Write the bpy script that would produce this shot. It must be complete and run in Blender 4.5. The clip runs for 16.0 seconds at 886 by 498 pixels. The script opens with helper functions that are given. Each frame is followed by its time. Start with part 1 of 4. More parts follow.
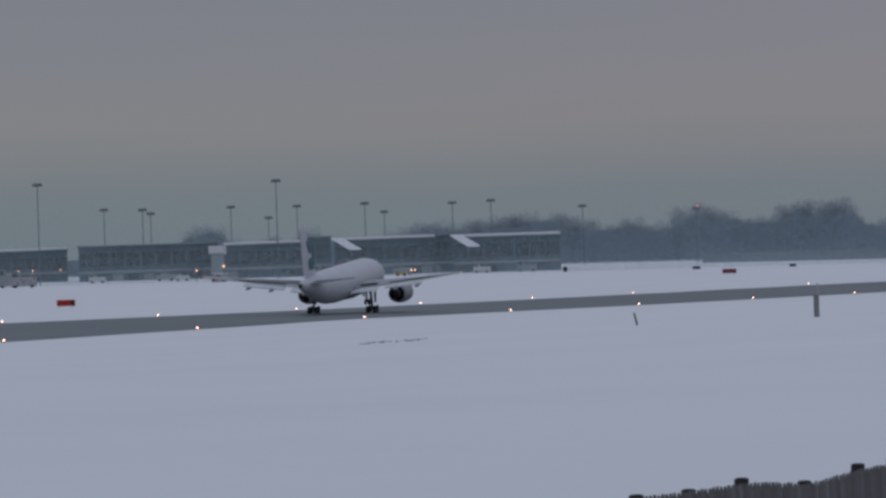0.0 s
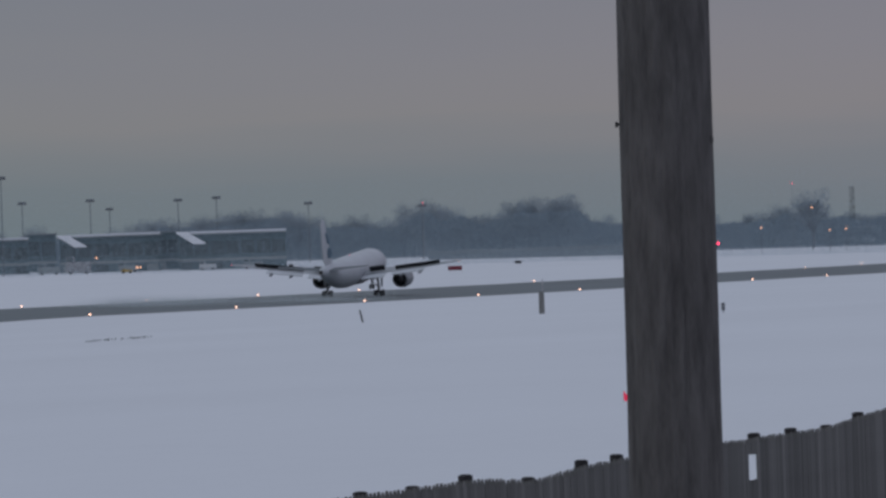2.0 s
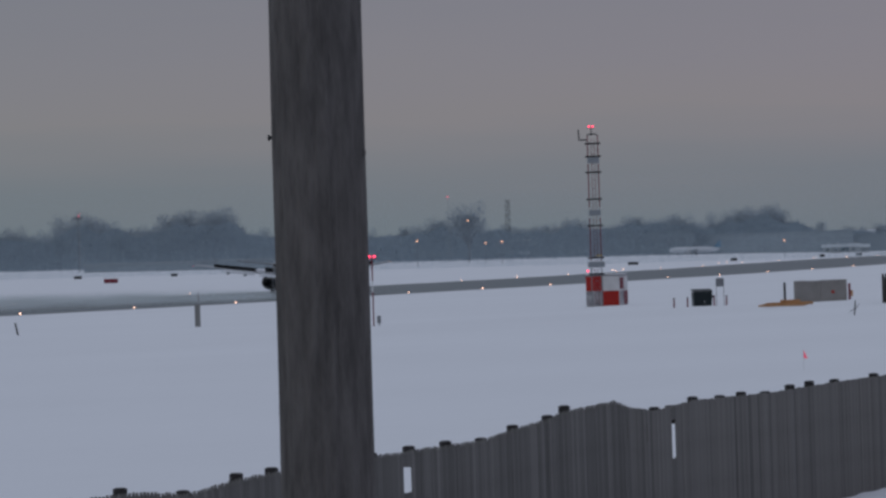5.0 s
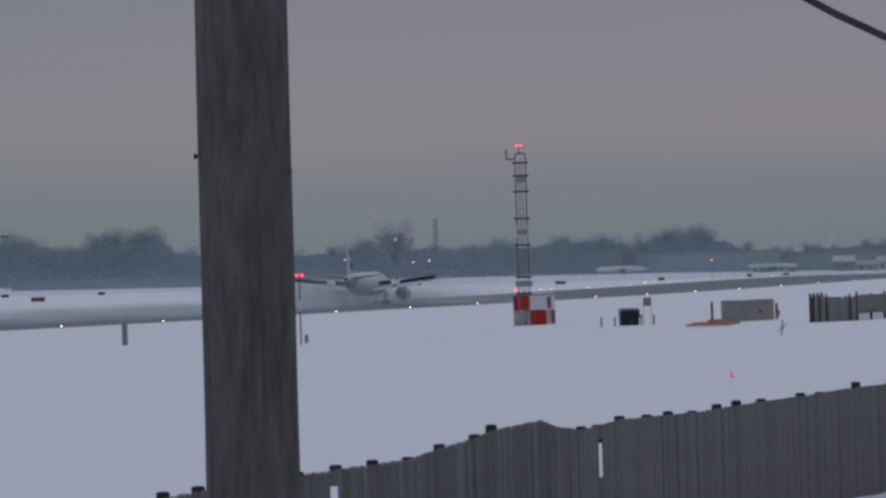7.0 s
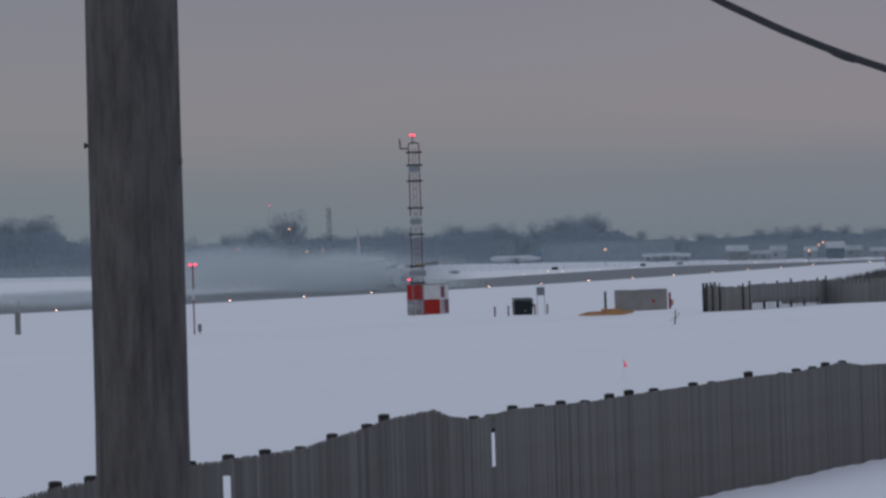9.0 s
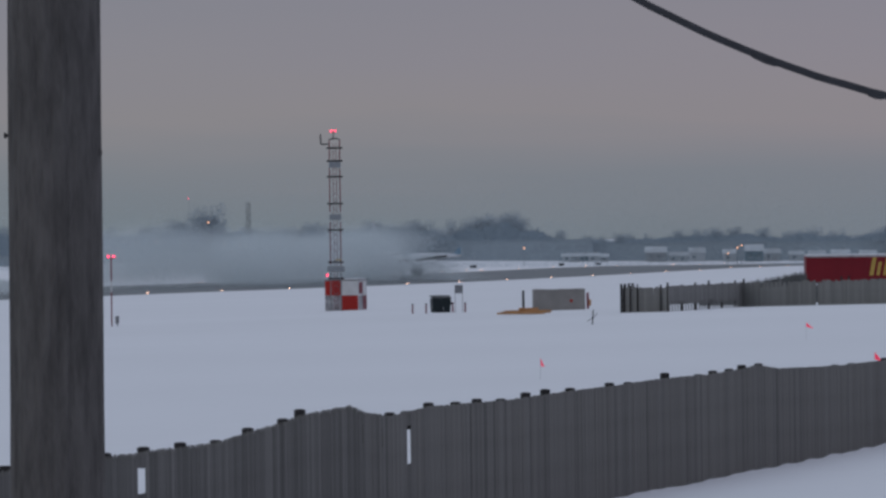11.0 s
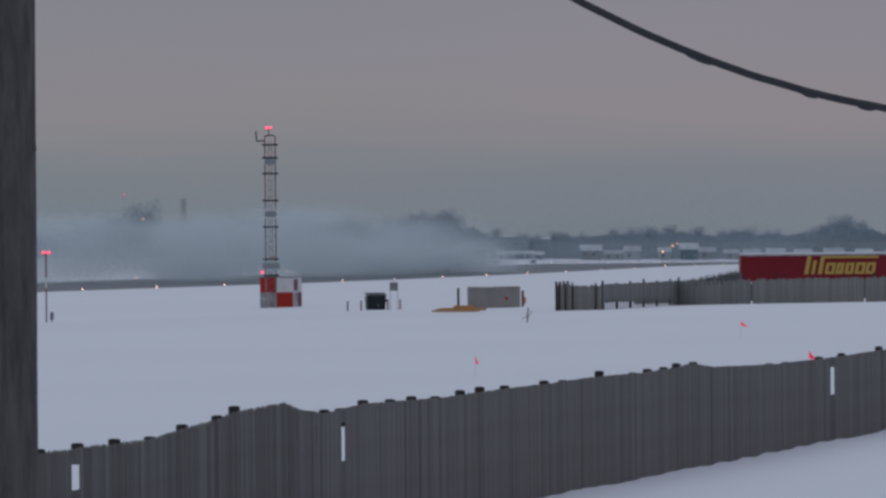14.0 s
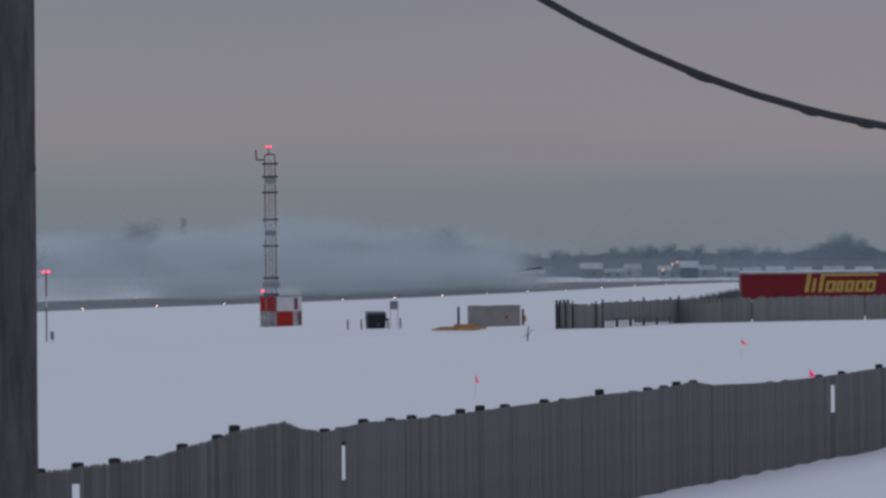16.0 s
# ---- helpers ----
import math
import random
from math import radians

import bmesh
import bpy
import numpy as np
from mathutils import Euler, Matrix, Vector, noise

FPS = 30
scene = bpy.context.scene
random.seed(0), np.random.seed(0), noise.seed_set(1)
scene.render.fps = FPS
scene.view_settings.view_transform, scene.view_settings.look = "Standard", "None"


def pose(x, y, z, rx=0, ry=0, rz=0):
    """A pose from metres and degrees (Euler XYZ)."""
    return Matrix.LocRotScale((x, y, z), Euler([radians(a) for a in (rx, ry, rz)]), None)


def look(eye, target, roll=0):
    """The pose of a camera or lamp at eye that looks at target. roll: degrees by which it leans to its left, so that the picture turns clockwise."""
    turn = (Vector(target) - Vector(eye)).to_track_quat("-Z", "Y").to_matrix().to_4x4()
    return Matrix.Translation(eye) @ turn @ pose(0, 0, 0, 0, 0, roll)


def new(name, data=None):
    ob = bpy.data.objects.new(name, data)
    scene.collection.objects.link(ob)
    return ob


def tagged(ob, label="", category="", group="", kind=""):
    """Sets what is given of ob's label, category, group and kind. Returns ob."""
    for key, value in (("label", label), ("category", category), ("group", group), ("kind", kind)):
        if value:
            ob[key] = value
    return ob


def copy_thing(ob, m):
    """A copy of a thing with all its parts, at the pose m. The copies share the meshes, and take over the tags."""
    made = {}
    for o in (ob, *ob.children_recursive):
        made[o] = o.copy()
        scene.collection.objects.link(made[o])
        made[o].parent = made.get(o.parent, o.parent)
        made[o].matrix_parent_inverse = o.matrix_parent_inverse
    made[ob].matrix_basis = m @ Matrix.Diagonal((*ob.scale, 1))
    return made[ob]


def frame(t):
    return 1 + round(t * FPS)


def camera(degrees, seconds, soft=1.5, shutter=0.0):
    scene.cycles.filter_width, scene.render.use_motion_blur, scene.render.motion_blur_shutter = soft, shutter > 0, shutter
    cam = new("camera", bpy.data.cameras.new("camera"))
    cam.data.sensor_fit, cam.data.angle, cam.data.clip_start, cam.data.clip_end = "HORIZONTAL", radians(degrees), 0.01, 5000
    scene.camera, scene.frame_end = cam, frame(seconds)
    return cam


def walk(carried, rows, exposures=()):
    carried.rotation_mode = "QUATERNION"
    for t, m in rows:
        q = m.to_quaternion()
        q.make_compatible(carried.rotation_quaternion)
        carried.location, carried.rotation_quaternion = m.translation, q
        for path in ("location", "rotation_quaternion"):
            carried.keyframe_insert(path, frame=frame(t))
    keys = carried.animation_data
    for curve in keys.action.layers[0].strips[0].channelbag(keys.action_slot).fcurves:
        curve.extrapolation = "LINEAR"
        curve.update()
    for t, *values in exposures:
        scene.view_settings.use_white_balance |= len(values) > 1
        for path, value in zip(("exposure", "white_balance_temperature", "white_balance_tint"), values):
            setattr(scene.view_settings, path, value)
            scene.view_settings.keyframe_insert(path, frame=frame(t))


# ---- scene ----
cam = camera(8.966, 16.0, soft=2.8)
EYE = 12.0


def aim(x, yaw, pitch, roll):
    """A pose of the hand-held camera: yaw to the right, pitch up, roll clockwise, in degrees."""
    return Matrix.Translation((x, 0, EYE)) @ pose(0, 0, 0, 90 + pitch, 0, -yaw) @ pose(0, 0, 0, 0, 0, roll)


walk(cam, [(t, aim(*v)) for t, *v in (
    (0, -0.034, -9.785, -0.090, -1.87),
    (0.5, -0.032, -9.055, 0.010, -2.02),
    (1, -0.023, -8.522, 0.062, -2.00),
    (1.5, -0.014, -7.783, -0.052, -1.92),
    (2, -0.007, -7.008, -0.210, -1.93),
    (2.5, 0.000, -6.334, -0.155, -1.76),
    (3, 0.003, -6.020, -0.294, -1.88),
    (3.5, 0.006, -5.641, -0.209, -1.86),
    (4, 0.006, -5.018, -0.176, -1.78),
    (4.5, 0.006, -4.148, -0.190, -1.86),
    (6.8, 0.012, -2.795, -0.093, -1.74),
    (7, 0.012, -2.781, -0.023, -1.76),
    (7.5, 0.015, -2.715, -0.044, -1.72),
    (8, 0.018, -2.404, -0.124, -1.82),
    (8.5, 0.021, -1.988, -0.137, -1.90),
    (9, 0.024, -1.707, -0.163, -1.72),
    (9.5, 0.025, -1.391, -0.230, -1.23),
    (9.7, 0.025, -1.207, -0.200, -1.03),
    (12, 0.027, -0.836, -0.217, -0.71),
    (12.5, 0.028, -0.606, -0.171, -0.86),
    (13, 0.028, -0.372, -0.023, -0.76),
    (13.5, 0.029, -0.434, -0.225, -0.52),
    (14, 0.029, -0.229, -0.245, -0.50),
    (14.5, 0.029, 0.000, -0.120, -0.57),
    (15, 0.029, 0.113, -0.035, -0.43),
    (15.5, 0.030, -0.177, -0.158, -0.54),
    (16, 0.030, -0.228, -0.056, -0.61),
)], exposures=((0.0, -0.03), (1.0, -0.07), (4.5, -0.09), (6.8, -0.01), (9.7, 0.05), (12.0, 0.06), (16.0, 0.05)))

# ---- sky and light ----
world = bpy.data.worlds.new("world")
scene.world = world
world.use_nodes = True
wn, wl = world.node_tree.nodes, world.node_tree.links
wn.clear()


def wnode(kind, **values):
    n = wn.new(kind)
    for key, value in values.items():
        n.inputs[key].default_value = value
    return n


sky = wn.new("ShaderNodeTexSky")
sky.sky_type, sky.sun_disc = "NISHITA", False
sky.sun_elevation, sky.sun_rotation = radians(5), radians(-120)
coord = wn.new("ShaderNodeTexCoord")
sep = wn.new("ShaderNodeSeparateXYZ")
wl.new(coord.outputs["Generated"], sep.inputs[0])
stretch = wn.new("ShaderNodeMapping")
stretch.inputs["Scale"].default_value = (5, 5, 60)
wl.new(coord.outputs["Generated"], stretch.inputs[0])
cloud = wnode("ShaderNodeTexNoise", Scale=2.0, Detail=4.0, Roughness=0.5)
wl.new(stretch.outputs[0], cloud.inputs["Vector"])
wob = wn.new("ShaderNodeMath")
wob.operation = "MULTIPLY_ADD"
wob.inputs[1].default_value, wob.inputs[2].default_value = 0.012, -0.006
wl.new(cloud.outputs["Fac"], wob.inputs[0])
lift = wn.new("ShaderNodeMath")
lift.operation = "ADD"
wl.new(sep.outputs["Z"], lift.inputs[0])
wl.new(wob.outputs[0], lift.inputs[1])
ramp = wn.new("ShaderNodeValToRGB")
wl.new(lift.outputs[0], ramp.inputs[0])
# overcast evening deck: blue-grey haze low down, a faint warm break, brighter overhead
stops = ((0.0, (0.160, 0.194, 0.224)), (0.009, (0.170, 0.195, 0.226)), (0.020, (0.223, 0.217, 0.238)), (0.030, (0.214, 0.212, 0.248)), (0.05, (0.188, 0.195, 0.247)),
         (0.25, (0.264, 0.286, 0.343)), (1.0, (0.448, 0.491, 0.586)))
while len(ramp.color_ramp.elements) < len(stops):
    ramp.color_ramp.elements.new(0.5)
for e, (p, c) in zip(ramp.color_ramp.elements, stops):
    e.position, e.color = p, (*c, 1)
side = wnode("ShaderNodeMapRange", **{"From Min": -0.2, "From Max": 0.08})
wl.new(sep.outputs["X"], side.inputs["Value"])
tint, toned = wn.new("ShaderNodeMix"), wn.new("ShaderNodeMix")
tint.data_type = toned.data_type = "RGBA"
tint.inputs["A"].default_value, tint.inputs["B"].default_value = (0.935, 1.0, 1.0, 1), (1.03, 0.99, 1.035, 1)
wl.new(side.outputs[0], tint.inputs["Factor"])
toned.blend_type = "MULTIPLY"
toned.inputs["Factor"].default_value = 1.0
wl.new(ramp.outputs[0], toned.inputs["A"])
wl.new(tint.outputs["Result"], toned.inputs["B"])
mix = wn.new("ShaderNodeMix")
mix.data_type = "RGBA"
mix.inputs["Factor"].default_value = 0.99
wl.new(sky.outputs[0], mix.inputs["A"])
wl.new(toned.outputs["Result"], mix.inputs["B"])
back = wnode("ShaderNodeBackground", Strength=1.0)
wl.new(mix.outputs["Result"], back.inputs[0])
wout = wn.new("ShaderNodeOutputWorld")
wl.new(back.outputs[0], wout.inputs[0])

sun = new("sun", bpy.data.lights.new("sun", "SUN"))
sun.data.energy, sun.data.angle, sun.data.color = 0.12, radians(40), (1.0, 0.93, 0.88)
sun.matrix_world = look((-60, -30, 40), (0, 0, 0))

# ---- materials ----


def material(name, color, rough=0.7, metal=0.0, vary=0.25, scale=3.0, fine=40.0, bump=0.0, stretch=(1, 1, 1), color2=None, emit=0.0, spot=0.0, per_object=0.0):
    """A procedural surface: broad stains and fine grain over a base colour, with relief."""
    m = bpy.data.materials.new(name)
    m.use_nodes = True
    n, l = m.node_tree.nodes, m.node_tree.links
    b = n["Principled BSDF"]
    b.inputs["Roughness"].default_value, b.inputs["Metallic"].default_value = rough, metal
    b.inputs["Specular IOR Level"].default_value = 0.6 if name == "wet_asphalt" else 0.3
    c2 = color2 or tuple(v * (1 - vary) for v in color)
    tc, mp = n.new("ShaderNodeTexCoord"), n.new("ShaderNodeMapping")
    mp.inputs["Scale"].default_value = stretch
    l.new(tc.outputs["Object"], mp.inputs[0])
    broad, grain = n.new("ShaderNodeTexNoise"), n.new("ShaderNodeTexNoise")
    broad.inputs["Scale"].default_value, broad.inputs["Detail"].default_value = scale, 5
    grain.inputs["Scale"].default_value, grain.inputs["Detail"].default_value = fine, 3
    for x in (broad, grain):
        l.new(mp.outputs[0], x.inputs["Vector"])
    both = n.new("ShaderNodeMath")
    both.operation = "MULTIPLY_ADD"
    both.inputs[1].default_value = 0.35
    l.new(grain.outputs["Fac"], both.inputs[0])
    l.new(broad.outputs["Fac"], both.inputs[2])
    r = n.new("ShaderNodeMapRange")
    r.inputs["From Min"].default_value, r.inputs["From Max"].default_value = 0.42 + spot, 0.93
    l.new(both.outputs[0], r.inputs["Value"])
    mx = n.new("ShaderNodeMix")
    mx.data_type = "RGBA"
    mx.inputs["A"].default_value, mx.inputs["B"].default_value = (*c2, 1), (*color, 1)
    l.new(r.outputs[0], mx.inputs["Factor"])
    result = mx.outputs["Result"]
    if per_object:
        info, hsv, rng = n.new("ShaderNodeObjectInfo"), n.new("ShaderNodeHueSaturation"), n.new("ShaderNodeMapRange")
        rng.inputs["To Min"].default_value, rng.inputs["To Max"].default_value = 1 - per_object, 1 + per_object
        l.new(info.outputs["Random"], rng.inputs["Value"])
        l.new(rng.outputs[0], hsv.inputs["Value"])
        l.new(result, hsv.inputs["Color"])
        result = hsv.outputs[0]
    l.new(result, b.inputs["Base Color"])
    if bump:
        bp = n.new("ShaderNodeBump")
        bp.inputs["Strength"].default_value, bp.inputs["Distance"].default_value = min(1, bump), 0.02
        l.new(both.outputs[0], bp.inputs["Height"])
        l.new(bp.outputs[0], b.inputs["Normal"])
    if emit:
        b.inputs["Emission Color"].default_value, b.inputs["Emission Strength"].default_value = (*color, 1), emit
    return m


SNOW = material("snow", (0.805, 0.825, 0.865), 0.9, vary=0.05, scale=0.02, fine=0.6, bump=0.5)
ASPHALT = material("wet_asphalt", (0.10, 0.125, 0.14), 0.48, vary=0.35, scale=0.03, fine=0.5, stretch=(1, 1, 1), bump=0.1)
CONCRETE = material("concrete", (0.30, 0.29, 0.28), 0.9, vary=0.3, scale=0.8, fine=12, bump=0.3)
WOOD_POLE = material("weathered_pole_wood", (0.132, 0.123, 0.120), 0.9, vary=0.55, scale=3.0, fine=16, stretch=(8, 8, 1.5), bump=1.0)
WOOD_FENCE = material("grey_weathered_board", (0.190, 0.185, 0.176), 0.95, vary=0.35, scale=4, fine=30, stretch=(6, 6, 0.4), bump=0.5, per_object=0.12)
WOOD_OLD = material("dark_weathered_board", (0.148, 0.145, 0.140), 0.95, vary=0.35, scale=4, fine=30, stretch=(6, 6, 0.4), bump=0.5, per_object=0.15)
WOOD_PALE = material("bleached_board", (0.195, 0.191, 0.184), 0.95, vary=0.35, scale=4, fine=30, stretch=(6, 6, 0.4), bump=0.5, per_object=0.12)
WOOD_DARK = material("dark_post_wood", (0.045, 0.043, 0.045), 0.95, vary=0.4, scale=5, fine=30, bump=0.4)
WOOD_FAR = material("old_fence_wood", (0.26, 0.26, 0.255), 0.95, vary=0.45, scale=1.2, fine=15, stretch=(3, 3, 0.3), bump=0.3, per_object=0.14)
PLANE_WHITE = material("aircraft_white_paint", (0.62, 0.65, 0.69), 0.4, vary=0.14, scale=0.35, fine=5)
PLANE_GREY = material("aircraft_grey_paint", (0.36, 0.38, 0.41), 0.4, vary=0.2, scale=0.6, fine=6)
PLANE_BLUE = material("tail_blue_paint", (0.03, 0.12, 0.20), 0.4, vary=0.2, scale=1, fine=8)
# mast steel with the haze in front of the far masts mixed in
MAST_GREY = material("hazy_grey_steel", (0.20, 0.225, 0.245), 0.7, vary=0.3, scale=0.5, fine=4)
PANEL = material("pale_antenna_shell", (0.26, 0.285, 0.31), 0.6, vary=0.15, scale=1, fine=8)
DARK = material("dark_metal", (0.03, 0.032, 0.036), 0.6, vary=0.4, scale=2, fine=12)
RUBBER = material("tyre_rubber", (0.02, 0.02, 0.022), 0.85, vary=0.3, scale=3, fine=20)
STEEL = material("galvanised_steel", (0.25, 0.26, 0.28), 0.5, 0.5, vary=0.3, scale=2, fine=15)
RED = material("signal_red_paint", (0.42, 0.022, 0.016), 0.55, vary=0.25, scale=1.2, fine=14)
RED_FRAME = material("dull_red_steel", (0.23, 0.045, 0.065), 0.6, vary=0.4, scale=2, fine=15)
WHITE = material("white_paint", (0.66, 0.67, 0.68), 0.55, vary=0.16, scale=1.2, fine=14)
WHITE_WORN = material("worn_white_paint", (0.60, 0.60, 0.62), 0.6, color2=(0.16, 0.16, 0.18), scale=1.6, fine=6, spot=0.06)
TRAILER_RED = material("trailer_red_sheet", (0.21, 0.010, 0.020), 0.45, vary=0.18, scale=0.5, fine=6)
YELLOW = material("yellow_lettering", (0.52, 0.36, 0.09), 0.5, vary=0.12, scale=2, fine=12)
ORANGE = material("weathered_orange_timber", (0.55, 0.30, 0.14), 0.8, vary=0.35, scale=2, fine=12, bump=0.2)
GREEN_BLACK = material("dark_green_bin_steel", (0.012, 0.022, 0.026), 0.5, vary=0.4, scale=2, fine=12)
# a little emission added to brighten the flags; they are no lamps
PINK = material("glowing_fluorescent_pink_vinyl", (0.95, 0.04, 0.11), 0.6, vary=0.1, emit=0.3)
# far bark and twigs paled to blue-grey: distance haze put into the colour
BARK = material("hazed_bark", (0.22, 0.255, 0.285), 0.95, vary=0.35, scale=0.6, fine=5, per_object=0.12)
TWIG = material("hazed_twigs", (0.255, 0.312, 0.36), 0.95, vary=0.05, scale=0.12, fine=1.0, per_object=0.15)
CROWN = material("hazed_fine_twigs", (0.40, 0.455, 0.50), 0.95, vary=0.12, scale=0.12, fine=1.0, per_object=0.15)
FACADE = material("terminal_blue_grey_cladding", (0.17, 0.24, 0.27), 0.6, vary=0.35, scale=0.08, fine=0.9)
FACADE_LIGHT = material("terminal_pale_panel", (0.36, 0.40, 0.42), 0.6, vary=0.3, scale=0.1, fine=1)
GLASS_DARK = material("terminal_dark_window", (0.14, 0.18, 0.20), 0.2, vary=0.4, scale=0.3, fine=1)
# walls and doors take the grey-teal of the haze as their colour
HAZY_WALL = material("hazed_teal_grey_sheet", (0.30, 0.355, 0.395), 0.8, vary=0.14, scale=0.05, fine=0.6)
HAZY_DOOR = material("hazed_teal_grey_door", (0.285, 0.34, 0.38), 0.8, vary=0.14, scale=0.08, fine=0.6)
# tail blue lightened, so that distance haze sits in the colour
HAZY_BLUE = material("hazed_blue_tail_paint", (0.13, 0.25, 0.36), 0.5, vary=0.15, scale=0.3, fine=3)
# roof snow greyed to put the haze over the far houses into its colour
HAZY_SNOW = material("hazed_roof_snow", (0.52, 0.57, 0.61), 0.9, vary=0.3, scale=0.25, fine=2, per_object=0.15)
HOUSE_A = material("house_grey_siding", (0.38, 0.41, 0.43), 0.85, vary=0.25, scale=0.4, fine=4, per_object=0.3)
HOUSE_B = material("house_teal_siding", (0.11, 0.17, 0.20), 0.85, vary=0.25, scale=0.4, fine=4)
CABLE = material("black_cable_sheath", (0.055, 0.057, 0.066), 0.7, vary=0.3, scale=20, fine=90)
LAMP_WARM = material("warm_lamp", (1.0, 0.50, 0.28), emit=1.8)
LAMP_EDGE = material("runway_lamp", (1.0, 0.60, 0.44), emit=4.5)
LAMP_RED = material("red_obstruction_lamp", (1.0, 0.05, 0.12), emit=3.0)
BRUSH = material("dry_brush", (0.19, 0.20, 0.20), 0.95, vary=0.4, scale=0.5, fine=4)

FLAKE = material("blown_snow", (0.80, 0.87, 0.90), 0.95, vary=0.08, scale=0.1, fine=1)
fn, fl = FLAKE.node_tree.nodes, FLAKE.node_tree.links
glow_through, half = fn.new("ShaderNodeBsdfTranslucent"), fn.new("ShaderNodeMixShader")
glow_through.inputs["Color"].default_value = (0.80, 0.87, 0.90, 1)
half.inputs[0].default_value = 0.5
fl.new(fn["Principled BSDF"].outputs[0], half.inputs[1])
fl.new(glow_through.outputs[0], half.inputs[2])
fl.new(half.outputs[0], fn["Material Output"].inputs[0])

# half translucent, to even out the shading of the haze-coloured twigs
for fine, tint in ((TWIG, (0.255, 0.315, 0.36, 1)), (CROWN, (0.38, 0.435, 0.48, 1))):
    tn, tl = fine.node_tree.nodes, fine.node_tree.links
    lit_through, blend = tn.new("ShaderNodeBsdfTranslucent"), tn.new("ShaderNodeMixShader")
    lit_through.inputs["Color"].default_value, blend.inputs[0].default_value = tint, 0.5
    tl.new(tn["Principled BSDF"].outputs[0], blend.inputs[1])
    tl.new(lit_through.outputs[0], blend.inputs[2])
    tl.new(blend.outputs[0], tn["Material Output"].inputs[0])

# flakes tinted to the colour of the far haze they imitate
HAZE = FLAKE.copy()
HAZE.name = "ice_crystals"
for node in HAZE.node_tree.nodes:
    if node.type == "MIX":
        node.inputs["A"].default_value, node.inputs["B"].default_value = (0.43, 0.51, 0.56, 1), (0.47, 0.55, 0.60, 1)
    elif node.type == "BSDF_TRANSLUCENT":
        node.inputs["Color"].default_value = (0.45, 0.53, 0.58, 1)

# ---- building blocks ----


def thing(name, label, category, at=(0, 0, 0), rz=0.0, group="", kind=""):
    ob = new(name)
    ob.empty_display_size = 0.2
    ob.matrix_basis = pose(*at, 0, 0, rz)
    return tagged(ob, label, category, group, kind)


def mesh_of(name, bm, mat, smooth=False):
    me = bpy.data.meshes.new(name)
    bmesh.ops.recalc_face_normals(bm, faces=bm.faces)
    bm.to_mesh(me)
    bm.free()
    me.materials.append(mat)
    if smooth:
        me.polygons.foreach_set("use_smooth", [True] * len(me.polygons))
    return me


def part(name, bm, mat, parent=None, label="", smooth=False):
    ob = new(name, mesh_of(name, bm, mat, smooth))
    if parent:
        ob.parent = parent
    return tagged(ob, label)


def shared(name, me, parent, m):
    ob = new(name, me)
    ob.parent = parent
    ob.matrix_basis = m
    return ob


def box(bm, c, s, rz=0.0, bevel=0.0):
    made = bmesh.ops.create_cube(bm, size=1, matrix=pose(*c, 0, 0, rz) @ Matrix.Diagonal((*s, 1)))
    if bevel:
        bmesh.ops.bevel(bm, geom=list({e for v in made["verts"] for e in v.link_edges}), offset=bevel, segments=1, affect="EDGES")
    return bm


def tube(bm, a, b, ra, rb=None, n=8):
    a, b = Vector(a), Vector(b)
    rb = ra if rb is None else rb
    d = b - a
    m = Matrix.Translation((a + b) / 2) @ d.to_track_quat("Z", "Y").to_matrix().to_4x4()
    bmesh.ops.create_cone(bm, cap_ends=True, segments=n, radius1=ra, radius2=rb, depth=d.length, matrix=m)
    return bm


def ball(bm, c, r, n=8):
    bmesh.ops.create_uvsphere(bm, u_segments=n, v_segments=max(4, n // 2), radius=r, matrix=Matrix.Translation(c))
    return bm


def loft(bm, rings, closed=True):
    """Rings of points of equal count, joined by quads; the ends are capped."""
    vs = [[bm.verts.new(p) for p in ring] for ring in rings]
    n = len(vs[0])
    for a, b in zip(vs, vs[1:]):
        for i in range(n):
            bm.faces.new((a[i], a[(i + 1) % n], b[(i + 1) % n], b[i]))
    if closed:
        bm.faces.new(vs[0][::-1])
        bm.faces.new(vs[-1])
    return bm


def hoop(y, zc, rx, rz, n=24, x=0.0):
    return [(x + rx * math.cos(2 * math.pi * i / n), y, zc + rz * math.sin(2 * math.pi * i / n)) for i in range(n)]


def prism(bm, outline, offset):
    """A slab: an outline of points and a copy of it moved by offset."""
    o = Vector(offset)
    return loft(bm, [[Vector(p) for p in outline], [Vector(p) + o for p in outline]])


BM = bmesh.new

# ---- lie of the land: u metres from the runway's near edge, s metres along it ----
TURN, U0, S0, WIDE = radians(11.6), 315.0, 772.0, 62.0


def plan(u, s):
    return ((u - U0) * math.cos(TURN) + (s + S0) * math.sin(TURN), -(u - U0) * math.sin(TURN) + (s + S0) * math.cos(TURN))


DIP_S, DIP = (400, 600, 700, 900, 1000, 1100, 1200, 1300, 1400, 1500, 1700), (0, 0.28, 0.4, 0.42, 0.32, 0.25, 0.5, 1.1, 1.8, 2.4, 3.4)


def level(u, s):
    z = 0.8 - 3.6 * (1 - math.exp(-max(0.0, s) / 500))
    # the runway dips gently towards its far end
    z -= float(np.interp(s, DIP_S, DIP) * np.interp(u, (-420, -140, 60, 300), (0, 1, 1, 0)))
    if u > 0:
        return z + 0.02 * min(u, 420)
    return z + 0.0113 * min(-u, WIDE) + 0.004 * min(max(0.0, -u - WIDE), 900)


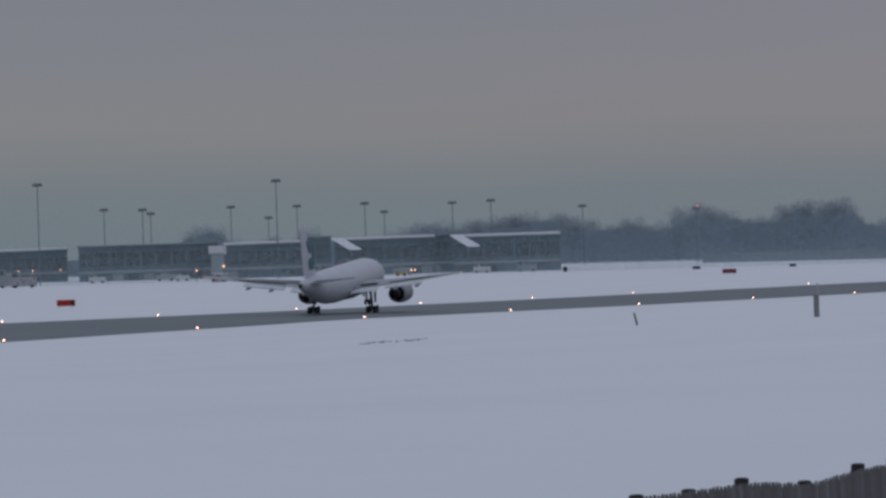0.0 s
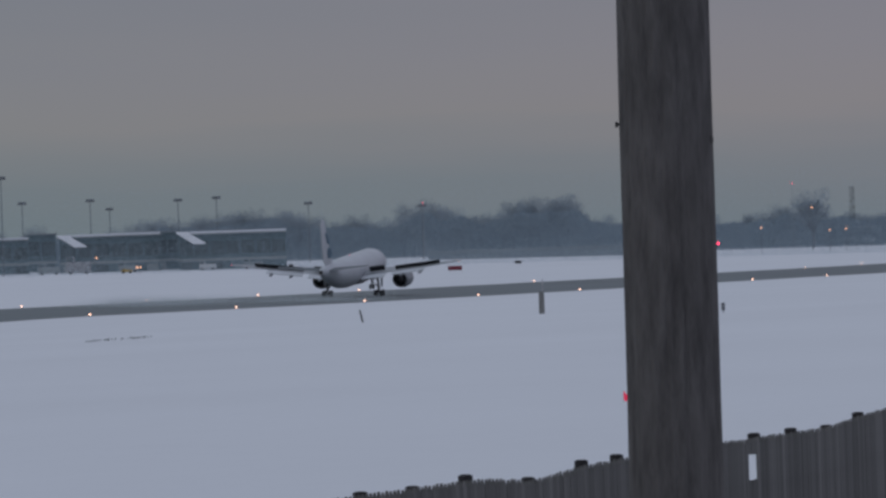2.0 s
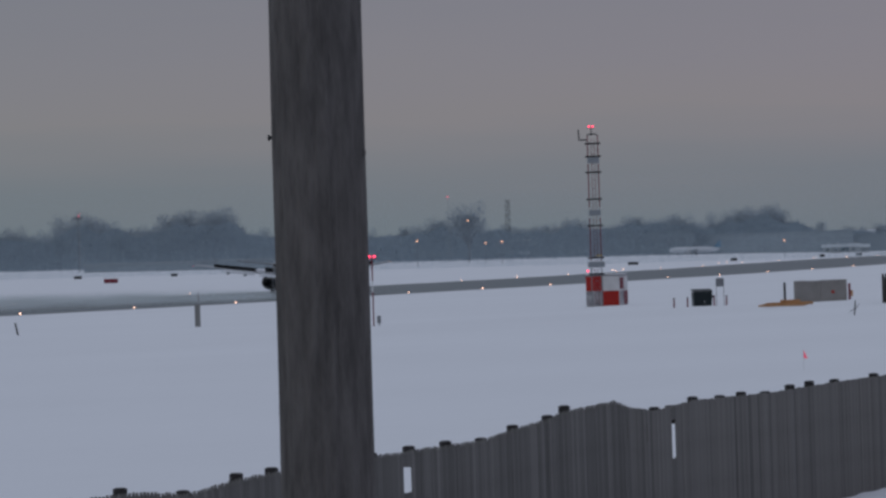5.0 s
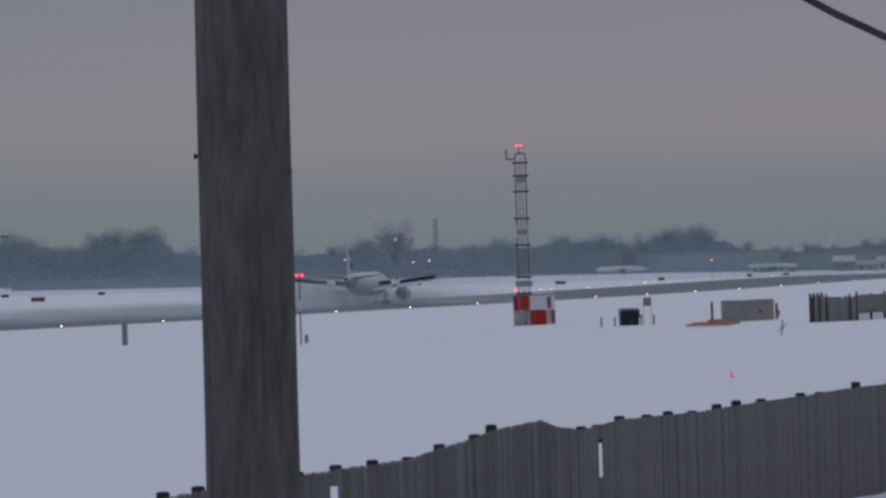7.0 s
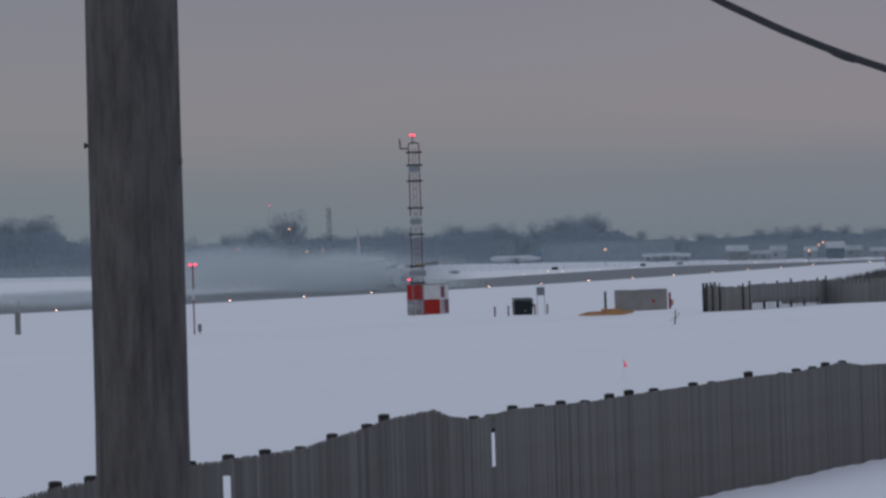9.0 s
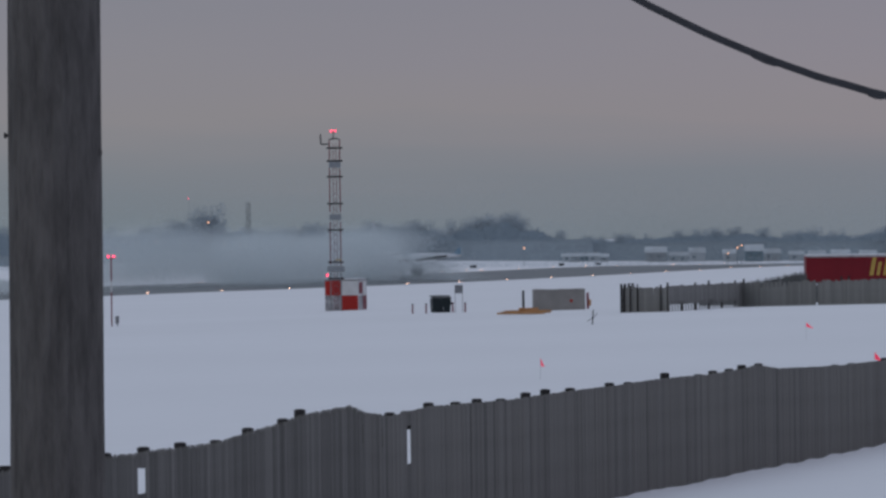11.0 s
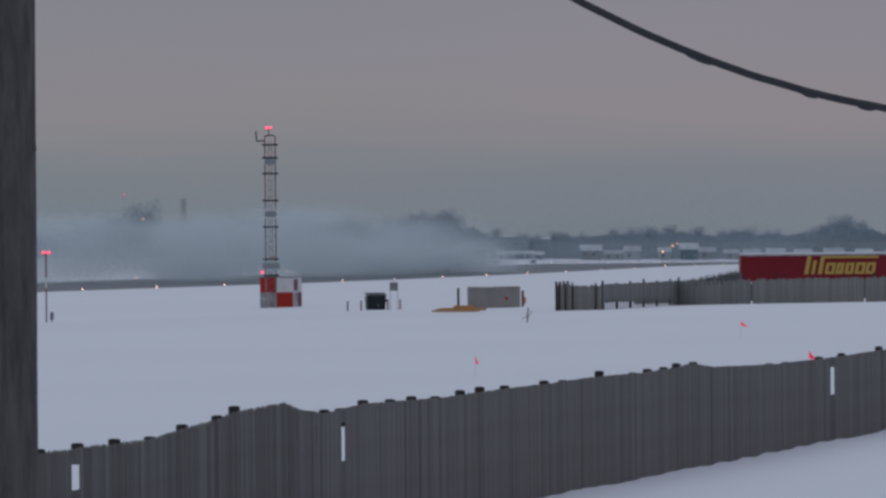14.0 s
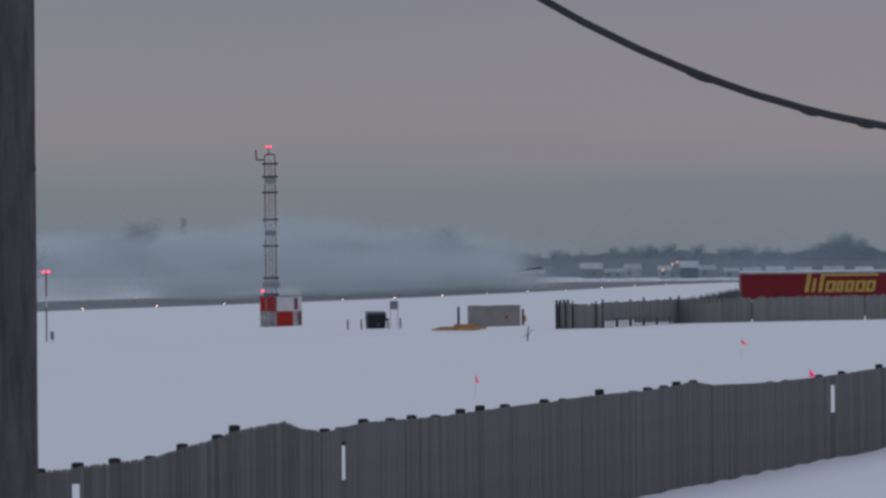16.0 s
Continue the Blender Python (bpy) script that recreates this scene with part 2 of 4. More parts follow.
def ground(x, y):
    return level(U0 + x * math.cos(TURN) - y * math.sin(TURN), x * math.sin(TURN) + y * math.cos(TURN) - S0)


def spot(az, d):
    """The ground d metres from the watcher, az in ten-thousandths of a radian to the right."""
    x, y = d * math.sin(az / 1e4), d * math.cos(az / 1e4)
    return (x, y, ground(x, y))


def reach(az, el):
    """How far off the ground is seen at an elevation el towards az, both in ten-thousandths of a radian."""
    return next((d for d in range(900, 2600, 10) if (spot(az, d)[2] - EYE) / d * 1e4 > el), 2600)


def high(el, d):
    """The height seen at an elevation el, in ten-thousandths of a radian, d metres off."""
    return EYE + d * math.tan(el / 1e4)


S_LINES = sorted({*range(-3800, -1000, 400), *range(-1000, 2600, 40), *range(2600, 4600, 250)})
U_LINES = sorted({*range(-4200, -900, 300), *range(-900, -62, 60), -62, -31, 0, *range(40, 440, 40), *range(500, 3900, 400)})
bm = BM()
rows = [[bm.verts.new((*plan(u, s), level(u, s))) for u in U_LINES] for s in S_LINES]
for a, b in zip(rows, rows[1:]):
    for i in range(len(U_LINES) - 1):
        bm.faces.new((a[i], a[i + 1], b[i + 1], b[i]))
tagged(part("ground", bm, SNOW, smooth=True), "snow-covered airfield sloping gently to the runway", "ground", kind="structure")

# cleared runway: an asphalt sheet with uneven snow edges
bm = BM()
rows = []
for s in [v for v in range(-1000, 2300, 10)]:
    e0 = 1.0 * noise.noise((s * 0.03, 0, 0)) + 0.5 * noise.noise((s * 0.13, 3, 0))
    e1 = 1.6 * noise.noise((s * 0.03, 9, 0)) + 0.6 * noise.noise((s * 0.11, 5, 0))
    base = s // 40 * 40
    f = (s - base) / 40
    rows.append([bm.verts.new((*plan(u, s), (1 - f) * level(u, base) + f * level(u, base + 40) + 0.05)) for u in (-WIDE - e1, -WIDE + 4, -31, -4, min(0, e0) - 0.5)])
for a, b in zip(rows, rows[1:]):
    for i in range(4):
        bm.faces.new((a[i], a[i + 1], b[i + 1], b[i]))
tagged(part("runway", bm, ASPHALT), "wet dark asphalt runway cleared of snow", "runway", kind="structure")

# ---- the landing airliner ----


def wing_slab(bm, stations):
    """Aerofoil sections (x, y of the leading edge, z, chord, thickness) lofted along the span."""
    rings = []
    for x, y, z, c, t in stations:
        rings.append([(x, y - c * f, z + t * h) for f, h in ((0, 0), (0.08, 0.42), (0.3, 0.6), (0.65, 0.42), (1, 0.04), (1, -0.04), (0.65, -0.2), (0.3, -0.38), (0.08, -0.3))])
    return loft(bm, rings)


def wheel(parent, at, r=0.56, w=0.38):
    x, y, z = at
    tyre = part("wheel", tube(BM(), (x - w / 2, y, z), (x + w / 2, y, z), r, n=16), RUBBER, parent, smooth=False)
    part("rim", tube(BM(), (x - w / 2 - 0.02, y, z), (x + w / 2 + 0.02, y, z), r * 0.45, n=10), STEEL, tyre)


SPOILERS = []


def airliner():
    a = thing("airliner", "white twin-engine airliner with a blue tail emblem rolling on the runway", "airplane")
    rings = [hoop(y, z, r, r * 1.03) for y, z, r in ((22.2, 4.45, 0.15), (21.8, 4.5, 0.75), (20.8, 4.6, 1.45), (19.2, 4.8, 2.1), (17, 4.95, 2.5), (14, 5.0, 2.74), (0, 5.0, 2.74), (-7, 5.0, 2.74),
                                                 (-11, 5.1, 2.6), (-15, 5.45, 2.2), (-19, 5.9, 1.6), (-22.5, 6.25, 0.95), (-24.8, 6.45, 0.4))]
    body = part("fuselage", loft(BM(), rings), PLANE_WHITE, a, smooth=True)
    part("exhaust_outlet", tube(BM(), (0, -24.7, 6.45), (0, -25.1, 6.47), 0.36, 0.3, 12), DARK, body)
    part("belly_fairing", loft(BM(), [hoop(y, 3.15, rx, rz) for y, rx, rz in ((9, 0.6, 0.3), (6.5, 2.2, 0.8), (0, 2.6, 0.98), (-4, 2.2, 0.8), (-7.5, 0.6, 0.3))]), PLANE_GREY, a, smooth=True)
    bm = BM()
    box(bm, (0, 20.3, 5.75), (2.6, 0.7, 0.5), bevel=0.1)
    part("cockpit_window", bm, DARK, body)
    for sx in (-1, 1):
        bm = wing_slab(BM(), [(sx * 1.6, 8.2, 4.05, 11.6, 1.4), (sx * 7.6, 3.9, 4.7, 7.6, 0.95), (sx * 14.0, 0.2, 5.5, 4.8, 0.6), (sx * 21.0, -4.2, 6.6, 2.3, 0.3), (sx * 21.5, -4.9, 6.66, 1.4, 0.12)])
        w = part("wing", bm, PLANE_GREY, a, "pale grey swept wing", smooth=False)
        # lowered flaps and raised spoilers
        for x0, y0, z0, x1, y1, z1, c in ((2.6, -3.2, 4.0, 7.2, -3.7, 4.5, 2.3), (8.4, -3.7, 4.65, 14.8, -4.9, 5.45, 1.7)):
            bm = BM()
            o = [(sx * x0, y0, z0), (sx * x1, y1, z1), (sx * x1, y1 - c * 0.8, z1 - c * 0.24), (sx * x0, y0 - c * 0.8, z0 - c * 0.26)]
            part("flap", prism(bm, o, (0, 0.04, 0.14)), PLANE_WHITE, w)
        for x0, y0, z0, x1, y1, z1, c in ((3.6, -1.3, 4.65, 6.6, -1.9, 4.95, 1.5), (8.6, -2.0, 5.05, 17.4, -3.9, 6.12, 1.1)):
            bm = BM()
            o = [(sx * x0, y0, z0), (sx * x1, y1, z1), (sx * x1, y1 - c * 0.45, z1 + c * 0.62), (sx * x0, y0 - c * 0.45, z0 + c * 0.62)]
            sp = part("spoiler", prism(bm, o, (0, 0.08, 0.03)), DARK, a, "dark spoiler panel on the wing")
            SPOILERS.append((sp, Vector(o[0]), (Vector(o[1]) - Vector(o[0])).normalized() * sx))
        for x, y, z in ((5.0, -4.4, 3.9), (10.4, -4.9, 4.65), (14.0, -5.5, 5.1)):
            part("flap_fairing", loft(BM(), [hoop(y + d, z - 0.15 * k, r, r * 1.3, 10, sx * x) for k, (d, r) in enumerate(((2.2, 0.08), (0.8, 0.26), (-0.6, 0.26), (-2.0, 0.06)))]), PLANE_GREY, w)
        ex, ez = sx * 7.6, 2.55
        nac = part("engine_nacelle", loft(BM(), [hoop(y, ez, r, r, 24, ex) for y, r in ((10.6, 1.36), (10.8, 1.46), (10.2, 1.62), (8.2, 1.68), (6.3, 1.52), (5.4, 1.36), (5.4, 1.26), (8.8, 1.2), (9.8, 1.3))], closed=False), PLANE_GREY, a, smooth=True)
        part("engine_fan", loft(BM(), [hoop(8.9, ez, 1.2, 1.2, 24, ex), hoop(8.8, ez, 1.2, 1.2, 24, ex)]), DARK, nac)
        part("engine_core", loft(BM(), [hoop(y, ez, r, r, 20, ex) for y, r in ((8.7, 0.95), (5.2, 0.85), (3.9, 0.6), (3.9, 0.45), (3.0, 0.08))]), DARK, nac, smooth=True)
        part("pylon", prism(BM(), [(ex - 0.18, 9.4, 3.7), (ex - 0.18, 5.2, 3.4), (ex - 0.18, 1.2, 4.4), (ex - 0.18, 2.2, 4.8), (ex - 0.18, 6.5, 4.8)], (0.36, 0, 0)), PLANE_WHITE, nac)
        # darker grey than the wing: the tailplane's underside shade put into its colour
        part("tailplane", wing_slab(BM(), [(sx * 0.9, -17.4, 6.5, 5.2, 0.55), (sx * 8.2, -22.4, 7.4, 2.0, 0.2)]), MAST_GREY, a, "tailplane darkened for its shaded underside")
        gear = part("main_gear", tube(tube(BM(), (sx * 4.9, 0, 0.9), (sx * 4.6, 0, 4.2), 0.2, 0.24, 10), (sx * 4.9, 0.3, 1.3), (sx * 3.0, 0.2, 3.4), 0.1), STEEL, a, "main landing gear leg")
        part("bogie_beam", tube(BM(), (sx * 4.9, -0.85, 0.56), (sx * 4.9, 0.85, 0.72), 0.14), STEEL, gear)
        part("gear_door", box(BM(), (sx * 5.4, 0.1, 2.5), (0.08, 1.4, 1.7)), PLANE_WHITE, gear)
        for dx in (-0.57, 0.57):
            for dy in (-0.75, 0.75):
                wheel(gear, (sx * 4.9 + dx, dy, 0.58))
        part("wing_tip_light", ball(BM(), (sx * 21.4, -6.1, 6.66), 0.08), LAMP_RED if sx < 0 else LAMP_WARM, w)
    fin = part("tail_fin", loft(BM(), [[(sx * w, y, z) for sx, y in ((0, f), (1, f - 0.3 * (f - g)), (0.6, g + 0.3), (0, g), (-0.6, g + 0.3), (-1, f - 0.3 * (f - g)))] for f, g, z, w in ((-13.6, -21.2, 6.6, 0.36), (-16.2, -21.6, 8.2, 0.28), (-21.2, -23.4, 15.7, 0.11))]), PLANE_WHITE, a)
    for sx in (-1, 1):
        bm = BM()
        for o in ([(-17.0, 9.4), (-18.2, 8.5), (-20.0, 8.6), (-20.6, 9.6), (-19.7, 10.5), (-18.0, 10.4)], [(-18.5, 11.2), (-20.1, 11.2), (-21.2, 13.0), (-20.5, 13.4), (-19.4, 12.6)]):
            prism(bm, [(sx * (0.29 - (z - 8.2) * 0.023), y, z) for y, z in o], (sx * 0.05, 0, 0))
        part("tail_emblem", bm, PLANE_BLUE, fin, "blue swirl emblem")
    part("rudder", prism(BM(), [(-0.12, -21.4, 8.1), (-0.12, -22.6, 8.1), (-0.1, -24.0, 15.3), (-0.1, -23.2, 15.3)], (0.24, 0, 0)), PLANE_WHITE, fin)
    nose = part("nose_gear", tube(BM(), (0, 15.4, 0.5), (0, 15.2, 2.9), 0.12), STEEL, a)
    for dx in (-0.3, 0.3):
        wheel(nose, (dx, 15.4, 0.48), 0.46, 0.28)
    part("beacon", ball(BM(), (0, -2, 7.84), 0.08), LAMP_RED, a)
    return a


PLANE = airliner()

# ---- runway edge lights, 61 m apart ----


def edge_light():
    a = thing("runway_edge_light", "small warm glowing runway edge light on a short stem", "runway light", group="runway edge lights")
    part("stem", tube(BM(), (0, 0, -0.2), (0, 0, 0.2), 0.06), STEEL, a)
    part("lens", ball(BM(), (0, 0, 0.28), 0.125, 8), LAMP_EDGE, a)
    part("base_plate", tube(BM(), (0, 0, 0), (0, 0, 0.06), 0.2), STEEL, a)
    return a


LIGHT = edge_light()
NEAR_LIGHTS = [(2.0, 60.53 * k - 5.2) for k in range(-3, 25)]
FAR_LIGHTS = [(-WIDE - 3, 128 + 58.2 * k) for k in (-2, -1, 0, 1, 2, 3, 5, *range(9, 24))]
PAIRS = [(-WIDE - 14, s + ds) for s in (868, 1015) for ds in (0, 14)]
for k, (u, s) in enumerate(NEAR_LIGHTS + FAR_LIGHTS + PAIRS):
    m = pose(*plan(u, s), level(u, s))
    if k:
        copy_thing(LIGHT, m)
    else:
        LIGHT.matrix_basis = m

# ---- glide slope mast and its shelter ----


def mast():
    d = 502.5
    x, y, z = spot(-344, d)
    a = thing("antenna_mast", "red and white lattice antenna mast with red lamps beside the shelter", "antenna mast", (x, y, z), rz=3)
    top = high(158, d) - z
    w = 0.46
    sections = ((0, 3.4, STEEL), (3.4, 4.1, WHITE), (4.1, 7.9, RED_FRAME), (7.9, 8.8, WHITE), (8.8, 12.7, RED_FRAME), (12.7, 13.3, WHITE), (13.3, top, RED_FRAME))
    for z0, z1, mat in sections:
        for sx in (-w, w):
            for sy in (-w, w):
                part("leg", tube(BM(), (sx, sy, z0), (sx, sy, z1), 0.046, n=6), mat, a)
    bm, k, h = BM(), 0, 0.4
    while h < top - 0.7:
        for (ax, ay), (bx, by) in (((-w, -w), (w, -w)), ((w, -w), (w, w)), ((w, w), (-w, w)), ((-w, w), (-w, -w))):
            if k % 2:
                ax, ay, bx, by = bx, by, ax, ay
            tube(bm, (ax, ay, h), (bx, by, h + 0.75), 0.012, n=4)
        k, h = k + 1, h + 0.75
    part("lattice_bracing", bm, STEEL, a)
    for h in (2.9, 4.35, 7.2, 9.55, 11.95, 13.35, 14.5):
        if h < top:
            bm = BM()
            for sy in (-w - 0.1, w + 0.1):
                box(bm, (0, sy, h), (1.4, 0.09, 0.14))
            for sx in (-w - 0.1, w + 0.1):
                box(bm, (sx, 0, h), (0.09, 1.2, 0.16))
            part("ring_frame", bm, DARK, a)
    for h, wide in ((3.75, 1.5), (8.35, 1.05), (13.0, 1.05)):
        part("antenna_panel", box(BM(), (0, -w - 0.3, h), (wide, 0.3, 0.5), bevel=0.04), PANEL, a, "pale antenna panel")
    bm = BM()
    rings = []
    for i in range(11):
        t0 = math.pi * i / 10
        ring = []
        for k in range(6):
            q = math.tau * k / 6
            r = 0.06 * math.cos(q)
            ring.append(bm.verts.new((-(w + r) * math.cos(t0), 0.06 * math.sin(q), top + (0.16 + r) * math.sin(t0))))
        rings.append(ring)
    for r0, r1 in zip(rings, rings[1:]):
        for k in range(6):
            bm.faces.new((r0[k], r0[(k + 1) % 6], r1[(k + 1) % 6], r1[k]))
    bm.faces.new(rings[0])
    bm.faces.new(rings[-1])
    bmesh.ops.recalc_face_normals(bm, faces=bm.faces)
    part("top_hoop", bm, DARK, a)
    part("side_bracket", tube(tube(BM(), (-w, 0, top - 0.35), (-w - 0.75, 0, top - 0.35), 0.06), (-w - 0.72, 0, top - 0.35), (-w - 0.78, 0, top + 0.55), 0.06), DARK, a)
    lamp = part("lamp_stem", tube(BM(), (-0.1, 0, top), (-0.1, 0, top + 0.75), 0.04), DARK, a)
    part("lamp_bar", box(BM(), (-0.1, 0, top + 0.72), (0.5, 0.08, 0.06)), DARK, lamp)
    for px in (-0.26, 0.06):
        part("red_lamp", ball(BM(), (px, 0, top + 0.82), 0.1), LAMP_RED, lamp, "glowing red obstruction lamp")
    bm = BM()
    for sx in (-0.14, 0.14):
        tube(bm, (sx, -w, 0.2), (sx, -w, top - 0.3), 0.022, n=5)
    for k in range(int((top - 0.8) / 0.45)):
        tube(bm, (-0.14, -w, 0.5 + k * 0.45), (0.14, -w, 0.5 + k * 0.45), 0.012, n=4)
    part("ladder", bm, RED_FRAME, a, "narrow climbing ladder")
    part("red_lamp", ball(BM(), (-0.78, -0.5, 3.2), 0.11), LAMP_RED, a, "glowing red obstruction lamp")
    part("amber_lamp", box(BM(), (0.25, -0.7, 4.55), (0.5, 0.1, 0.1)), YELLOW, a)


mast()


def shelter():
    x, y, z = spot(-327, 507)
    a = thing("equipment_shelter", "red and white chequered equipment shelter standing in snow", "shelter", (x, y, z), rz=-13)
    part("body", box(BM(), (0, 0, 1.33), (3.1, 2.9, 2.72), bevel=0.03), WHITE, a)
    for x0, x1, z0, z1, mat in ((-1.54, -0.08, 1.36, 2.66, RED), (-0.08, 1.54, 1.36, 2.66, WHITE), (-1.54, -0.08, 0.0, 1.34, WHITE_WORN), (-0.08, 1.54, 0.0, 1.34, RED)):
        part("wall_panel", box(BM(), ((x0 + x1) / 2, -1.48, (z0 + z1) / 2), (x1 - x0 - 0.03, 0.06, z1 - z0), bevel=0.015), mat, a, "red panel" if mat is RED else "white panel")
    for y0, y1, z0, z1, mat in ((-1.3, -0.1, 1.5, 2.5, RED_FRAME), (-0.1, 1.3, 1.4, 2.6, WHITE), (-1.3, -0.1, 0.1, 1.3, WHITE_WORN), (-0.1, 1.3, 0.1, 1.3, RED_FRAME)):
        part("side_panel", box(BM(), (1.57, (y0 + y1) / 2, (z0 + z1) / 2), (0.06, y1 - y0 - 0.04, z1 - z0)), mat, a)
    part("roof", box(BM(), (0, 0, 2.72), (3.22, 3.05, 0.1), bevel=0.03), STEEL, a)
    part("roof_snow", box(BM(), (0, 0, 2.81), (3.08, 2.9, 0.09), bevel=0.04), SNOW, a)


shelter()

# ---- small things in the snow field ----


def red_lamp_pole():
    d = 439
    a = thing("warning_light_pole", "thin red and white pole with a red lamp on top", "light pole", spot(-741, d))
    top = high(-46, d) - a.location.z
    for i in range(6):
        part("pole_section", tube(BM(), (0, 0, top * i / 6 - (0.3 if i == 0 else 0)), (0, 0, top * (i + 1) / 6), 0.055, n=8), (RED_FRAME, WHITE)[i in (3,)], a)
    bar = part("lamp_bar", box(BM(), (0, 0, top + 0.02), (0.6, 0.08, 0.06)), DARK, a)
    for px in (-0.2, 0.2):
        part("red_lamp", ball(BM(), (px, 0, top + 0.13), 0.11), LAMP_RED, bar, "glowing red lamp")
    cb = part("control_box", box(BM(), (0.42, 0, 0.5), (0.28, 0.2, 0.6), bevel=0.03), STEEL, a)
    part("box_post", tube(BM(), (0.42, 0, -0.3), (0.42, 0, 0.25), 0.04), STEEL, cb)


red_lamp_pole()


def field_things():
    x, y, z = spot(-1052, 508)
    a = thing("marker_post", "wide grey wooden marker post standing in snow", "post", (x, y, z), rz=8)
    part("board", box(BM(), (0, 0, 0.85), (0.5, 0.16, 2.3), bevel=0.03), WOOD_FAR, a)
    part("iron_rod", tube(BM(), (0.12, 0, 1.9), (0.12, 0, 3.1), 0.05), WHITE_WORN, a)
    x, y, z = spot(-1372, 516)
    tagged(part("stake", tube(BM(), (x + 0.2, y, z - 0.3), (x - 0.12, y, z + 1.15), 0.09, 0.07), WOOD_DARK), "leaning dark wooden stake in snow", "stake")
    x, y, z = spot(108, 360)
    a = thing("stake", "thin dark stake with a side twig in snow", "stake", (x, y, z))
    part("rod", tube(BM(), (0, 0, -0.3), (0.1, 0, 0.95), 0.045, 0.035), WOOD_DARK, a)
    part("twig", tube(tube(BM(), (0.05, 0, 0.3), (0.35, 0, 0.75), 0.02, n=5), (0.02, 0, 0.45), (-0.3, 0, 0.2), 0.015, n=5), WOOD_DARK, a)
    # refuse container
    x, y, z = spot(-159, 462)
    a = thing("refuse_container", "dark green steel refuse container on snow", "dumpster", (x, y, z), rz=9)
    part("body", loft(BM(), [[(-0.76, -0.65, 0.02), (0.68, -0.65, 0.02), (0.68, 0.6, 0.02), (-0.76, 0.6, 0.02)], [(-0.8, -0.7, 1.15), (0.75, -0.7, 1.15), (0.75, 0.7, 1.15), (-0.8, 0.7, 1.15)]]), GREEN_BLACK, a)
    part("lid", prism(BM(), [(-0.83, -0.74, 1.17), (0.78, -0.74, 1.17), (0.78, 0.74, 1.34), (-0.83, 0.74, 1.34)], (0, 0, 0.06)), GREEN_BLACK, a)
    part("side_pocket", box(BM(), (0.84, 0, 0.75), (0.14, 0.7, 0.2)), GREEN_BLACK, a)
    part("label_plate", box(BM(), (0.1, -0.66, 0.35), (0.1, 0.03, 0.1)), WHITE_WORN, a)
    for az in (-209, -185, -138, -116):
        x, y, z = spot(az, 460)
        b = thing("bollard", "short red-brown bollard stake in snow", "bollard", (x, y, z), group="bollards round the container")
        part("shaft", tube(BM(), (0, 0, -0.2), (0, 0, 0.75 if az != -138 else 0.85), 0.07, 0.06), RED_FRAME, b)
        part("cap", tube(BM(), (0, 0, 0.72), (0, 0, 0.8), 0.075), DARK, b)
    x, y, z = spot(-127, 457)
    a = thing("notice_board", "grey notice board on two thin steel legs", "sign", (x, y, z))
    part("panel", box(BM(), (0, 0, 1.9), (0.64, 0.05, 0.68), bevel=0.02), STEEL, a)
    for px in (-0.3, 0.3):
        part("leg", tube(BM(), (px, 0.03, -0.2), (px, 0.03, 2.2), 0.03), WHITE_WORN, a)
    # concrete block and what stands beside it
    x, y, z = spot(50, 452)
    a = thing("concrete_block_wall", "low grey concrete block enclosure on snow", "concrete wall", (x, y, z), rz=2)
    for k in range(4):
        part("block", box(BM(), (-1.57 + k * 1.04, 0, 0.82), (1.036, 1.9, 1.66 + (0.06, 0.02, 0.08, 0.1)[k]), bevel=0.012), CONCRETE, a)
    part("warning_plate", box(BM(), (0.95, -0.98, 0.75), (0.24, 0.03, 0.2)), RED, a, "small red warning plate")
    x, y, z = spot(101, 450)
    a = thing("red_post", "leaning dull red post beside the concrete wall", "post", (x, y, z))
    part("shaft", box(BM(), (0, 0, 0.7), (0.2, 0.2, 1.3), bevel=0.03), RED_FRAME, a)
    part("arm", box(BM(), (0.16, 0, 0.55), (0.22, 0.12, 0.5), bevel=0.03), ORANGE, a)
    x, y, z = spot(-13, 440)
    a = thing("wooden_post", "dark upright wooden post in snow", "post", (x, y, z))
    part("shaft", tube(BM(), (0, 0, -0.3), (0, 0, 1.75), 0.1, 0.09), WOOD_DARK, a)
    x, y, z = spot(-12, 428)
    a = thing("timber_pile", "flat pile of orange-painted planks lying on snow", "timber", (x, y, z), rz=3)
    for k in range(7):
        part("plank", box(BM(), (-0.35 + 0.17 * (k % 3) + (0.5 if k > 3 else 0), -0.8 + 0.27 * k, 0.12 + 0.07 * (k % 3)), (3.5 - 0.25 * (k % 4), 0.24, 0.14), rz=(k % 3 - 1) * 1.6, bevel=0.02), ORANGE, a)
    part("plank", box(BM(), (0.35, -0.2, 0.42), (1.5, 0.3, 0.2), rz=6, bevel=0.02), ORANGE, a)
    for az, el, d, lean in ((16, -232, 213, 0.1), (486, -175, 280, 0.9), (606, -228, 190, 0.5), (-914, -298, 187, 0.5)):
        x, y, z = spot(az, d)
        a = thing("survey_flag", "small fluorescent pink survey flag on a wire", "flag", (x, y, z), group="survey flags")
        top = high(el, d) - z
        g = 1.7 if az < 0 else 1.35
        part("wire", tube(BM(), (0, 0, -0.2), (0.02, 0, top), 0.004, n=5), STEEL, a)
